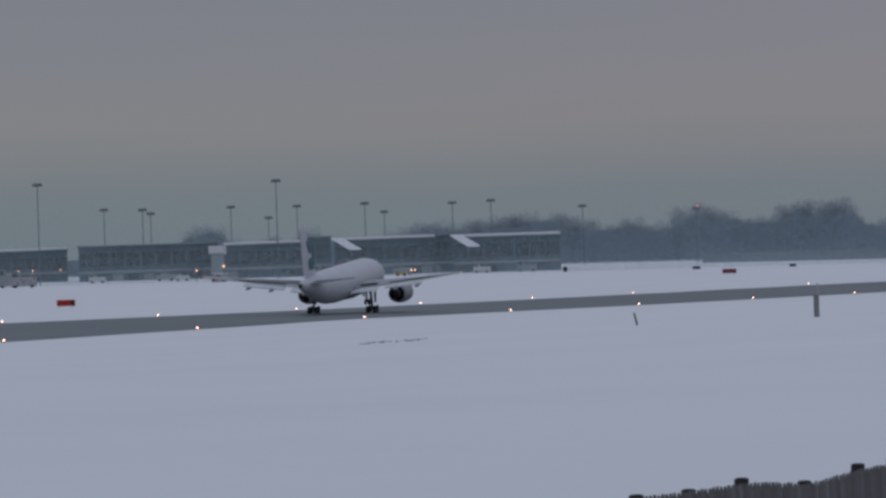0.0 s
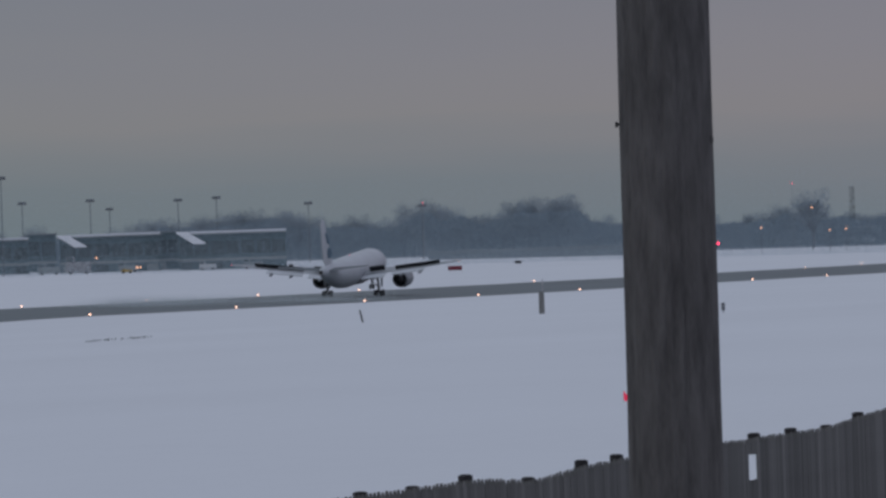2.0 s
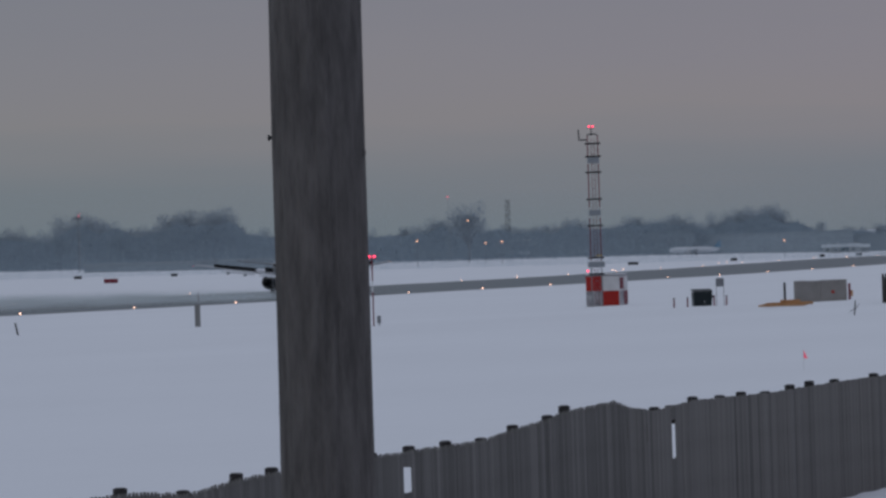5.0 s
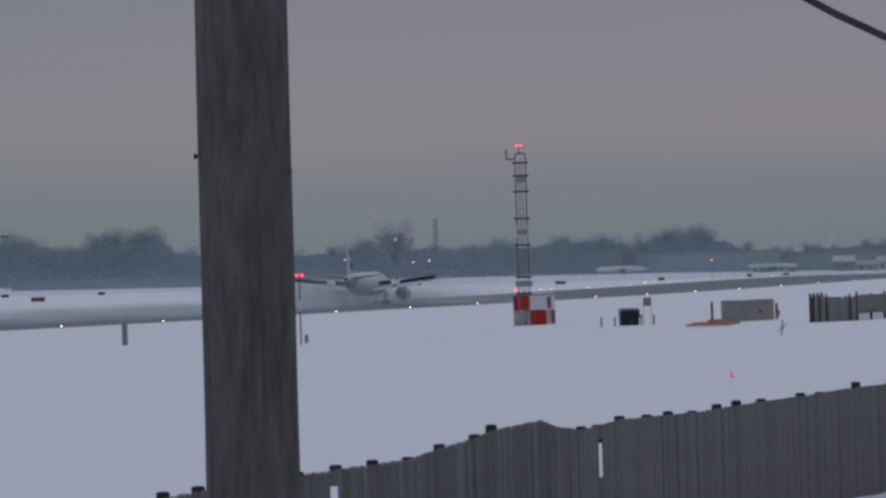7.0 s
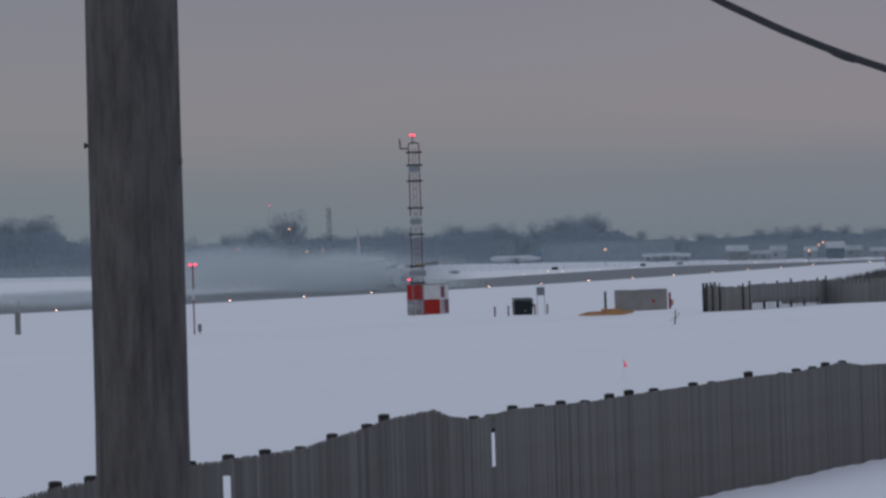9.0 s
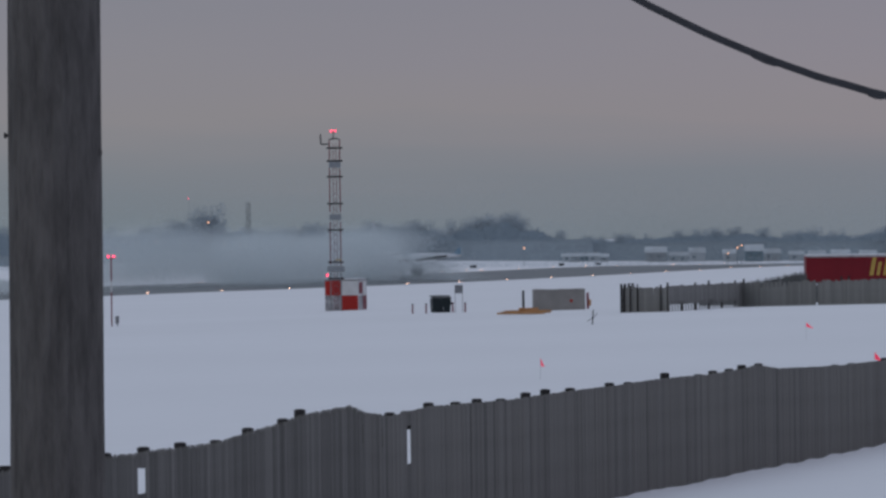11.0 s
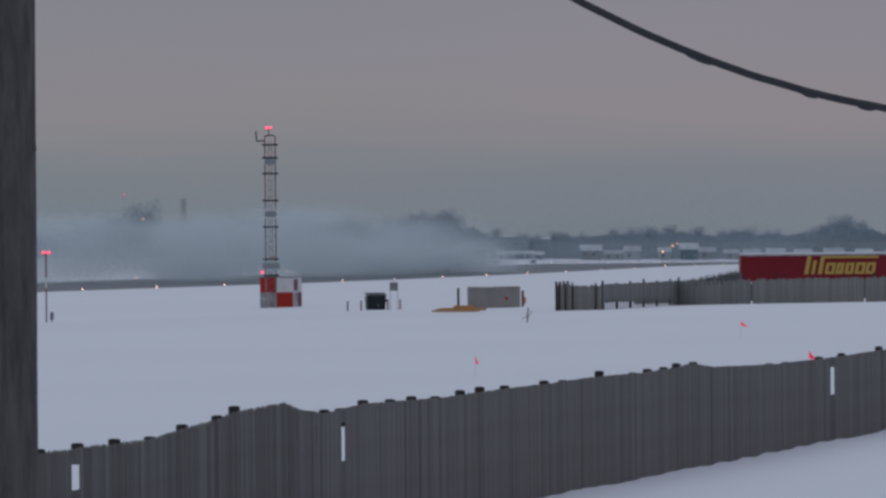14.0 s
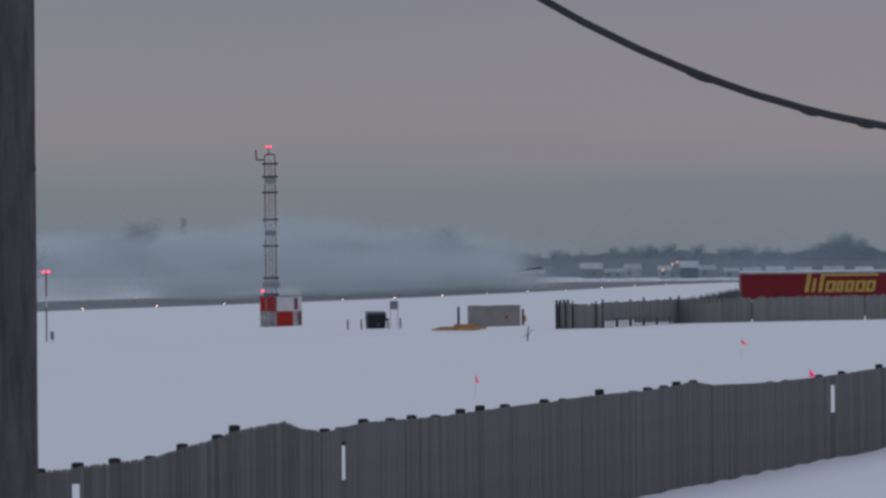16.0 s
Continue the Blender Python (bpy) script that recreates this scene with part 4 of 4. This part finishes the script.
def pier(az0, az1, top0, top1, d, label, slope_end=False, snow=True, lit=False, deep=40):
    p, q = spot(az0, d), spot(az1, d)
    z = min(p[2], q[2]) - 0.5
    length = math.hypot(q[0] - p[0], q[1] - p[1])
    a = thing("terminal_building", label, "terminal", (p[0], p[1], z), math.degrees(math.atan2(q[1] - p[1], q[0] - p[0])), group="terminal buildings")
    h0, h1 = high(top0, d) - z, high(top1, d) - z
    part("wall", prism(BM(), [(0, 0, 0), (length, 0, 0), (length, 0, h1), (0, 0, h0)], (0, deep, 0)), FACADE, a)
    part("roof", prism(BM(), [(-0.6, -1.2, h0), (length + 0.6, -1.2, h1), (length + 0.6, -1.2, h1 + 0.5), (-0.6, -1.2, h0 + 0.5)], (0, deep + 2, 0)), FACADE_LIGHT, a)
    if snow:
        part("roof_snow", prism(BM(), [(0, -1.0, h0 + 0.5), (length, -1.0, h1 + 0.5), (length, -1.0, h1 + 1.3), (0, -1.0, h0 + 1.3)], (0, deep + 1, 0)), SNOW, a)
    if slope_end:
        part("sloped_canopy", prism(BM(), [(-1, -1.3, h0 + 0.9), (5.5, -5, h0 - 3.4), (10, -5, h0 - 3.4), (3, -1.3, h0 + 0.9)], (0, 0.6, 0.4)), SNOW, a, "snow-covered sloping canopy")
    part("pale_band", box(BM(), (length / 2, -0.25, 4.2), (length, 0.5, 1.1)), FACADE_LIGHT, a)
    n = max(2, int(length / 5.5))
    rng = random.Random(int(az0))
    for k in range(n):
        x = (k + 0.5) * length / n
        win = part("window", box(BM(), (x, -0.12, min(h0, h1) * 0.64), (length / n * 0.86, 0.24, min(h0, h1) * 0.36)), GLASS_DARK, a)
        part("mullion", box(BM(), (x, -0.3, min(h0, h1) * 0.64), (0.16, 0.12, min(h0, h1) * 0.36)), FACADE, win)
        if rng.random() < 0.55:
            part("bay_door", box(BM(), (x, -0.15, 1.6), (length / n * 0.7, 0.3, 3.2)), (GLASS_DARK, FACADE_LIGHT)[rng.random() < 0.35], a)
        if lit and rng.random() < 0.5:
            part("lit_lamp", box(BM(), (x, -0.4, min(h0, h1) * 0.42), (0.5, 0.3, 0.35)), LAMP_WARM, a)
    return a


pier(-2620, -2372, 2, 4, 2230, "low terminal hall with a snow-edged roof", lit=True)
pier(-2352, -2106, 8, 8, 2180, "dark blue-grey flat-roofed terminal hall", snow=False)
pier(-2096, -1955, 2, 3, 2140, "glazed terminal pier with snow on its roof")
pier(-1962, -1906, 12, 12, 2230, "dark raised terminal block", snow=False)
pier(-1900, -1722, 4, 5, 2110, "glazed terminal pier with sloping snowy canopy", slope_end=True)
pier(-1730, -1690, 9, 9, 2160, "dark link block between terminal piers", snow=False)
pier(-1690, -1500, 3, 3, 2090, "long terminal pier with a snowy roof", slope_end=True)


def white_cabin():
    x, y, z = spot(-2107, 2075)
    a = thing("control_cabin", "white box cabin raised on a grey tower by the apron", "cabin", (x, y, z))
    t = high(3, 2075) - z
    part("cabin", box(BM(), (0, 0, t - 1.6), (5.8, 4, 3.2), bevel=0.1), WHITE, a)
    part("tower_shaft", box(BM(), (0, 0.3, (t - 3.2) / 2), (4.4, 3, t - 3.2)), FACADE_LIGHT, a)
    part("door_band", box(BM(), (0, -2.02, t - 2.9), (5.6, 0.1, 0.3)), STEEL, a)
    x, y, z = spot(-2105, 1960)
    a = thing("apron_hut", "small pale chequered hut with an orange lamp", "hut", (x, y, z))
    part("hut_body", box(BM(), (0, 0, 1.4), (5.0, 3, 2.9), bevel=0.05), WHITE_WORN, a)
    for k in range(3):
        part("red_panel", box(BM(), (-1.7 + k * 1.6, -1.52, 0.8 + (k % 2) * 1.2), (0.8, 0.06, 1.1)), RED_FRAME, a)
    part("hut_roof", box(BM(), (0, 0, 2.95), (5.2, 3.2, 0.2)), SNOW, a)
    pole = part("lamp_post", tube(BM(), (1.6, 0, 2.9), (1.6, 0, 5.2), 0.1), DARK, a)
    part("lamp_head", ball(BM(), (1.6, 0, 5.4), 0.4), LAMP_WARM, pole)


white_cabin()


def flood_mast(height, wide):
    a = thing("floodlight_mast", "tall slender grey floodlight mast with a flat lamp head", "floodlight mast", group="apron floodlight masts")
    part("shaft", tube(BM(), (0, 0, -1), (0, 0, height), 0.24, 0.16, 8), MAST_GREY, a)
    ring = part("lamp_ring", tube(BM(), (0, 0, height), (0, 0, height + 0.5), wide, wide * 0.9, 12), MAST_GREY, a)
    for k in range(6):
        t = math.pi * k / 3
        part("floodlight", box(BM(), (wide * 0.8 * math.cos(t), wide * 0.8 * math.sin(t), height - 0.35), (0.8, 0.8, 0.6)), STEEL, ring)
    return a


for az, el, d in ((-2421, 121, 2050), (-2305, 73, 2350), (-2237, 71, 2300), (-2223, 64, 2350), (-2081, 71, 2350), (-2000, 115, 2050), (-1964, 69, 2330), (-2015, 50, 2600), (-1844, 70, 2300), (-1810, 54, 2600), (-1689, 66, 2320),
                  (-1621, 68, 2300), (-1459, 53, 2350), (-1258, 42, 2350)):
    x, y, z = spot(az, d)
    f = flood_mast(high(el, d) - z, 1.75)
    f.matrix_basis = pose(x, y, z)


def radio_mast():
    x, y, z = spot(-498, 2700)
    h = high(50, 2700) - z
    a = thing("radio_mast", "dark lattice radio mast above the far trees", "radio mast", (x, y, z))
    for sx, sy in ((-1.2, -1), (1.2, -1), (0, 1.2)):
        part("leg", tube(BM(), (sx, sy, 0), (sx * 0.75, sy * 0.75, h), 0.16, 0.12, 5), DARK, a)
    bm = BM()
    for k in range(14):
        z0, z1 = h * k / 14, h * (k + 1) / 14
        s = 1.1 if k % 2 else -1.1
        tube(bm, (s, -0.9, z0), (-s, -0.9, z1), 0.09, n=4)
    part("bracing", bm, DARK, a)


radio_mast()

# ---- far lamps, houses, parked aircraft, signs ----
for az, el, d, mat in ((-569, 15, 2350, LAMP_WARM), (-660, -18, 2200, LAMP_WARM), (-510, -24, 2250, LAMP_WARM), (-539, -26, 2300, LAMP_WARM), (-11, -38, 2400, LAMP_WARM), (374, -37, 2450, LAMP_WARM), (-1836, -32, 2050, LAMP_WARM), (-2145, -40, 1990, LAMP_WARM), (-1759, -51, 2000, LAMP_WARM), (-1765, -51, 2000, LAMP_WARM), (366, -41, 2100, LAMP_WARM), (349, -51, 2050, LAMP_WARM), (-603, 58, 2400, LAMP_RED), (-1256, 46, 2340, LAMP_RED)):
    x, y, z = spot(az, d)
    a = thing("street_lamp", "far street lamp with a glowing amber head", "street lamp", (x, y, z), group="far street lamps")
    h = high(el, d) - z
    part("post", tube(BM(), (0, 0, 0), (0, 0, h), 0.12, 0.08), FACADE_LIGHT if mat is LAMP_RED else MAST_GREY, a)
    part("lamp_head", ball(BM(), (0, 0, h), 0.2 if mat is LAMP_RED else 0.33), mat, a)


def house(az, d, w, h, mat):
    x, y, z = spot(az, d)
    a = thing("house", "low far house with a snow-covered pitched roof", "house", (x, y, z), group="far houses")
    part("wall", box(BM(), (0, 0, h * 0.3), (w, 8, h * 0.6)), mat, a)
    part("roof", prism(BM(), [(-w / 2 - 0.5, -4.6, h * 0.62), (-w / 2 - 0.5, 4.6, h * 0.62), (-w / 2 - 0.5, 0, h)], (w + 1, 0, 0)), HAZY_SNOW, a, "snowy roof")
    for k in range(max(1, int(w / 4))):
        win = part("window", box(BM(), (-w / 2 + 2 + k * 4, -4.04, h * 0.34), (1.4, 0.1, 1.3)), GLASS_DARK, a)
        part("frame", box(BM(), (-w / 2 + 2 + k * 4, -4.06, h * 0.34 - 0.75), (1.7, 0.14, 0.15)), WHITE, win)
    part("chimney", box(BM(), (w * 0.2, 1, h), (0.8, 0.8, 1.6)), HOUSE_A, a)


for az, w, h, mat in ((-505, 7, 3.2, HOUSE_A), (-470, 6, 2.8, HOUSE_A), (-372, 9, 2.6, HOUSE_A), (64, 5, 3.4, HOUSE_A), (80, 5, 3.6, HOUSE_A), (96, 5, 3.4, HOUSE_B), (112, 6, 3.6, HOUSE_A), (130, 5, 3.4, HOUSE_A), (222, 12, 6.3, HOUSE_A), (262, 11, 4.2, FACADE_LIGHT), (295, 9, 5.8, HOUSE_A), (352, 7, 5.2, HOUSE_A), (395, 10, 7.0, HOUSE_B),
                      (427, 9, 5.2, HOUSE_A), (470, 8, 4.2, HOUSE_A), (506, 9, 4.4, HOUSE_B), (548, 10, 4.6, HOUSE_A), (596, 9, 4.4, HOUSE_A), (650, 11, 4.8, HOUSE_B), (704, 9, 4.6, HOUSE_A), (760, 10, 4.8, HOUSE_A)):
    house(az, reach(az, -55) + (az * 37) % 40, w * 0.8, h * 1.12, mat)


def parked_plane(az, d, rz, length):
    a = thing("parked_aircraft", "white parked aircraft far across the snow", "airplane", spot(az, d), rz, group="parked aircraft")
    k = length / 30
    part("fuselage", loft(BM(), [hoop(y * k, 3 * k, r * k, r * k, 14) for y, r in ((15, 0.2), (14, 1.1), (11, 1.8), (-6, 1.8), (-12, 1.1), (-15, 0.3))]), PLANE_WHITE, a, smooth=True)
    part("tail_fin", prism(BM(), [(-0.15, -11 * k, 4.2 * k), (-0.15, -15 * k, 3.8 * k), (-0.15, -16 * k, 8 * k), (-0.15, -14.5 * k, 8 * k)], (0.3, 0, 0)), HAZY_BLUE, a, "blue tail fin")
    for sx in (-1, 1):
        part("wing", prism(BM(), [(0, 4 * k, 2.2 * k), (0, -1 * k, 2.2 * k), (sx * 14 * k, -5 * k, 3.2 * k), (sx * 14 * k, -3.4 * k, 3.2 * k)], (0, 0, 0.35)), PLANE_GREY, a)
        part("engine", tube(BM(), (sx * 4.5 * k, 4.5 * k, 1.5 * k), (sx * 4.5 * k, 0.8 * k, 1.5 * k), 0.95 * k, n=12), PLANE_GREY, a)
    for px, py in ((0, 10), (-2.3, -1), (2.3, -1)):
        part("gear", tube(BM(), (px * k, py * k, 0), (px * k, py * k, 2 * k), 0.3 * k), DARK, a)


parked_plane(-170, reach(-170, -53), 80, 24)
for az, el, d, w, h, mat in ((-2377, -97, 1190, 3.9, 1.3, RED), (-1203, -66, 1700, 4.2, 1.3, RED_FRAME), (-1261, -58, 1900, 2.6, 0.9, DARK), (-1091, -59, 1900, 2.2, 0.9, DARK), (-279, -67, 1850, 3.4, 0.9, DARK), (-101, -67, 1900, 2.2, 0.9, DARK), (55, -66, 2000, 1.8, 0.9, DARK), (120, -62, 2100, 2.2, 0.9, DARK), (-1493, -57, 1950, 1.4, 1.6, DARK)):
    x, y, z = spot(az, d)
    a = thing("airfield_sign", "low airfield guidance sign standing in snow", "sign", (x, y, z), group="airfield signs")
    part("sign_panel", box(BM(), (0, 0, 0.35 + h / 2), (w, 0.3, h), bevel=0.04), mat, a)
    if mat is RED:
        part("sign_end", box(BM(), (w * 0.38, -0.17, 0.35 + h / 2), (w * 0.2, 0.05, h * 0.7)), DARK, a)
    for px in (-w * 0.35, w * 0.35):
        part("leg", tube(BM(), (px, 0, -0.3), (px, 0, 0.4), 0.05), STEEL, a)


def apron_vehicle(az, d, w, h, mat, label):
    x, y, z = spot(az, d)
    a = thing("service_vehicle", label, "vehicle", (x, y, z), group="apron vehicles")
    part("body", box(BM(), (0, 0, 0.5 + h * 0.35), (w, 2.2, h * 0.7), bevel=0.12), mat, a)
    part("cab", box(BM(), (-w * 0.32, 0, 0.5 + h * 0.8), (w * 0.3, 2.1, h * 0.5), bevel=0.15), mat, a)
    part("windscreen", box(BM(), (-w * 0.32, -1.06, 0.55 + h * 0.85), (w * 0.24, 0.06, h * 0.3)), GLASS_DARK, a)
    for px in (-w * 0.33, w * 0.33):
        part("wheel", tube(BM(), (px, -1.15, 0.45), (px, 1.15, 0.45), 0.45, n=12), RUBBER, a)


for az, d, w, h, mat, label in ((-2450, 1960, 9, 4.5, WHITE_WORN, "pale snow plough truck on the apron"), (-2478, 1975, 6, 5.5, FACADE_LIGHT, "pale service truck on the apron"), (-2320, 2090, 6, 2.4, WHITE, "white apron service van"), (-2200, 2100, 7, 2.8, FACADE_LIGHT, "grey apron service truck"),
                                (-2170, 2070, 5, 2.2, WHITE, "white apron service van"), (-1920, 2060, 8, 3.2, FACADE_LIGHT, "grey boarding stairs truck"), (-1868, 2050, 9, 5.5, WHITE_WORN, "pale catering truck at the pier"), (-1780, 2060, 7, 3, FACADE_LIGHT, "grey apron service truck"), (-1783, 2010, 3.6, 1.2, YELLOW, "small yellow apron service truck"), (-1640, 2050, 6, 2.4, WHITE, "white apron service van"), (-1560, 2050, 7, 3, FACADE_LIGHT, "grey apron service truck")):
    apron_vehicle(az, d, w, h, mat, label)


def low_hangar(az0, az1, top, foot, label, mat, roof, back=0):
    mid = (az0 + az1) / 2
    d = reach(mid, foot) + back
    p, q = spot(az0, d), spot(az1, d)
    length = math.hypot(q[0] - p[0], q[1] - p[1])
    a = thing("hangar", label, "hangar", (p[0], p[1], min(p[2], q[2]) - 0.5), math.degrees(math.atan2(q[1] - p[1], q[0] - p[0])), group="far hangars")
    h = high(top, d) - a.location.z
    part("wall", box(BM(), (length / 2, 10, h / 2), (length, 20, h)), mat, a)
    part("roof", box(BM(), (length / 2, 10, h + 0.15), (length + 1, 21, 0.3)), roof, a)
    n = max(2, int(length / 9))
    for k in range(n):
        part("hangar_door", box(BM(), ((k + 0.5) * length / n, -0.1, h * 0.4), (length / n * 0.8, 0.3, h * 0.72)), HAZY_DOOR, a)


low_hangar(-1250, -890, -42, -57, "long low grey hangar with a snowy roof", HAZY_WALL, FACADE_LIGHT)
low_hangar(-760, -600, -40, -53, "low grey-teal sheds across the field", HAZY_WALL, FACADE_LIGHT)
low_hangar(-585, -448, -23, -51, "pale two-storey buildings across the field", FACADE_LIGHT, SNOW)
# added blocks that fill the hazy far band with haze-coloured walls
low_hangar(-446, -170, -17, -53, "long added block in hazy grey-teal beyond the runway", HAZY_WALL, HAZY_DOOR, 40)
low_hangar(-168, 110, -24, -54, "long added block in hazy grey-teal beyond the runway", HAZY_WALL, HAZY_DOOR, 50)
low_hangar(112, 420, -31, -56, "long low added block in hazy blue-grey behind the houses", HAZY_WALL, HAZY_DOOR, 60)
low_hangar(422, 900, -33, -56, "long low added block in hazy blue-grey behind the houses", HAZY_WALL, HAZY_DOOR, 60)


def snow_tufts():
    """Dark dry grass tips that poke out of the snow."""
    rng = random.Random(8)
    verts, faces = [], []
    for i in range(100):
        f = rng.random()
        x, y, z = spot(-1862 + 115 * f + rng.gauss(0, 3), 474 + 12 * f + rng.gauss(0, 4.0))
        h, w = rng.uniform(0.03, 0.16), rng.uniform(0.03, 0.09)
        n = len(verts)
        verts += [(x - w, y, z - 0.02), (x + w, y, z - 0.02), (x + rng.uniform(-0.1, 0.1), y, z + h)]
        faces.append((n, n + 1, n + 2))
    me = bpy.data.meshes.new("grass_tips")
    me.from_pydata(verts, [], faces)
    me.materials.append(BRUSH)
    tagged(new("grass_tips", me), "dry grass tips poking through the snow", "grass", kind="stuff")


snow_tufts()

# ---- snow blown up by the rolling airliner ----


def flake_mesh(seed, count, sx, sy, sz, size):
    """A loose drift of small snow flakes round the origin, in uneven billows."""
    rng = np.random.default_rng(seed)
    blobs = rng.normal(0, 1, (7, 3)) * (sx * 0.55, sy * 0.55, sz * 0.5)
    c = blobs[rng.integers(0, 7, count)] + rng.normal(0, 1, (count, 3)) * (sx * 0.6, sy * 0.6, sz * 0.55)
    c[:, 2] = np.clip(c[:, 2], -sz * 2.2, sz * 2.2)
    corners = c[:, None, :] + rng.normal(0, 1, (count, 3, 3)) * size * 0.55
    me = bpy.data.meshes.new("blown_snow")
    me.from_pydata(corners.reshape(-1, 3).tolist(), [], np.arange(3 * count).reshape(-1, 3).tolist())
    me.materials.append(FLAKE)
    return me


def flake_haze():
    """A curtain of haze-tinted flakes that imitates haze over the far airfield, thicker near the ground."""
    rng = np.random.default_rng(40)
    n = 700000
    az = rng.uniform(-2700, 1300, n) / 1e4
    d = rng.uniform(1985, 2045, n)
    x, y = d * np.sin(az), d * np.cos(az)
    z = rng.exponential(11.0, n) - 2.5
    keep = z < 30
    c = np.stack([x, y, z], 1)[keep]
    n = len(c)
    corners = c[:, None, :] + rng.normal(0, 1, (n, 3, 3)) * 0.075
    me = bpy.data.meshes.new("flake_haze")
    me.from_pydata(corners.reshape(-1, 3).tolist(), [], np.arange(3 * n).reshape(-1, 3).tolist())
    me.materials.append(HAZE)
    tagged(new("flake_haze", me), "curtain of tinted flakes imitating haze over the far airfield", "haze", kind="stuff")


flake_haze()
PUFFS = []


def blown_snow():
    rng = random.Random(31)
    thin = [flake_mesh(s, 11000, 8, 7, 1.1, 0.062) for s in range(3)]
    medium = [flake_mesh(20 + s, 12000, 10, 8, 2.4, 0.085) for s in range(3)]
    thick = [flake_mesh(10 + s, 46000, 10, 8, 3.0, 0.09) for s in range(5)]
    for i in range(128):
        s = 110 + i * 6.6
        heavy = s > 425
        ob = new("blown_snow", rng.choice(thick if s > 480 else medium if heavy else thin))
        tagged(ob, "billow of fine snow blown up behind the airliner" if heavy else "thin veil of snow swept up behind the wheels", "blown snow", "blown snow billows", "stuff")
        PUFFS.append((ob, s, heavy, rng.uniform(-16, 16), rng.random(), rng.uniform(0, 360)))


blown_snow()

# ---- what moves ----
RUN_KEYS = ((0.0, 71.5), (0.5, 106.5), (1.0, 141.5), (1.5, 175.5), (2.0, 209), (2.5, 242), (3.0, 273.5), (3.5, 304.5), (4.0, 334.5), (4.5, 365), (5.5, 424), (6.8, 499), (7.5, 538), (8.0, 566), (8.5, 593.5), (9.0, 621), (9.5, 648), (10.5, 701), (11.5, 752), (12.5, 801), (13.5, 848), (14.5, 893), (16.0, 957))


def motions():
    rows = []
    for t, s in RUN_KEYS:
        u = -WIDE / 2 - 2
        nose = float(np.interp(t, (0, 1.5, 3.0, 4.2), (4.2, 4.6, 3.2, 0.2)))
        slope = math.degrees(math.atan((level(u, s + 10) - level(u, s - 10)) / 20))
        rows.append((t, pose(*plan(u, s), level(u, s) + 0.06, nose + slope, 0.65, -math.degrees(TURN) + float(np.interp(t, (0, 1.5, 4, 7), (7.2, 6.5, 5.8, 5.0))))))
    walk(PLANE, rows)
    for ob, hinge, axis in SPOILERS:
        rows = []
        for t, up in ((0.0, 0), (1.3, 0), (1.9, 1), (16.0, 1)):
            rows.append((t, Matrix.Translation(hinge) @ Matrix.Rotation(radians(58 * (1 - up)), 4, axis) @ Matrix.Translation(-hinge)))
        walk(ob, rows)
    times, run = [k[0] for k in RUN_KEYS], [k[1] for k in RUN_KEYS]
    for ob, s, heavy, du, luck, turn in PUFFS:
        # lies in the snow until the airliner has passed, then lifts, drifts along and rises slowly
        ahead = min(1.0, max(0.0, (s - 452) / 50))
        start = float(np.interp(s + ((1 - ahead) * 14 - ahead * (20 + 30 * luck) if heavy else 3 + 20 * luck), run, times, right=99.0))
        start = min(start, 15.4)
        rows, sunk, up = [(0.0, 0.0)], -9.5 if heavy else -4.5, (3.0 + 1.6 * luck + 5.0 * luck * min(1.0, max(0.0, (s - 560) / 120))) if heavy else 0.9
        path = []
        for t in sorted({0.0, 16.0, *(min(16.0, start + dt) for dt in (0, 0.5, 1.2, 2.5, 4.5, 7.5, 11.0))}):
            age = max(0.0, t - start)
            lift = 1 - math.exp(-age / 0.6)
            along = (20 * (1 - math.exp(-age / 2.2)) + 4.5 * age) if heavy else 12 * (1 - math.exp(-age / 2.2))
            u = -WIDE / 2 + du * (1 + 0.06 * age) - (0.8 * age)
            rise = (1.5 * luck * luck - 0.05) * age if heavy else 0.1 * age
            z = level(u, s + along) + sunk * (1 - lift) + up * lift + min(rise, 8.5)
            path.append((t, pose(*plan(u, s + along), z, 0, 0, turn + 2.0 * age)))
        walk(ob, path)


motions()
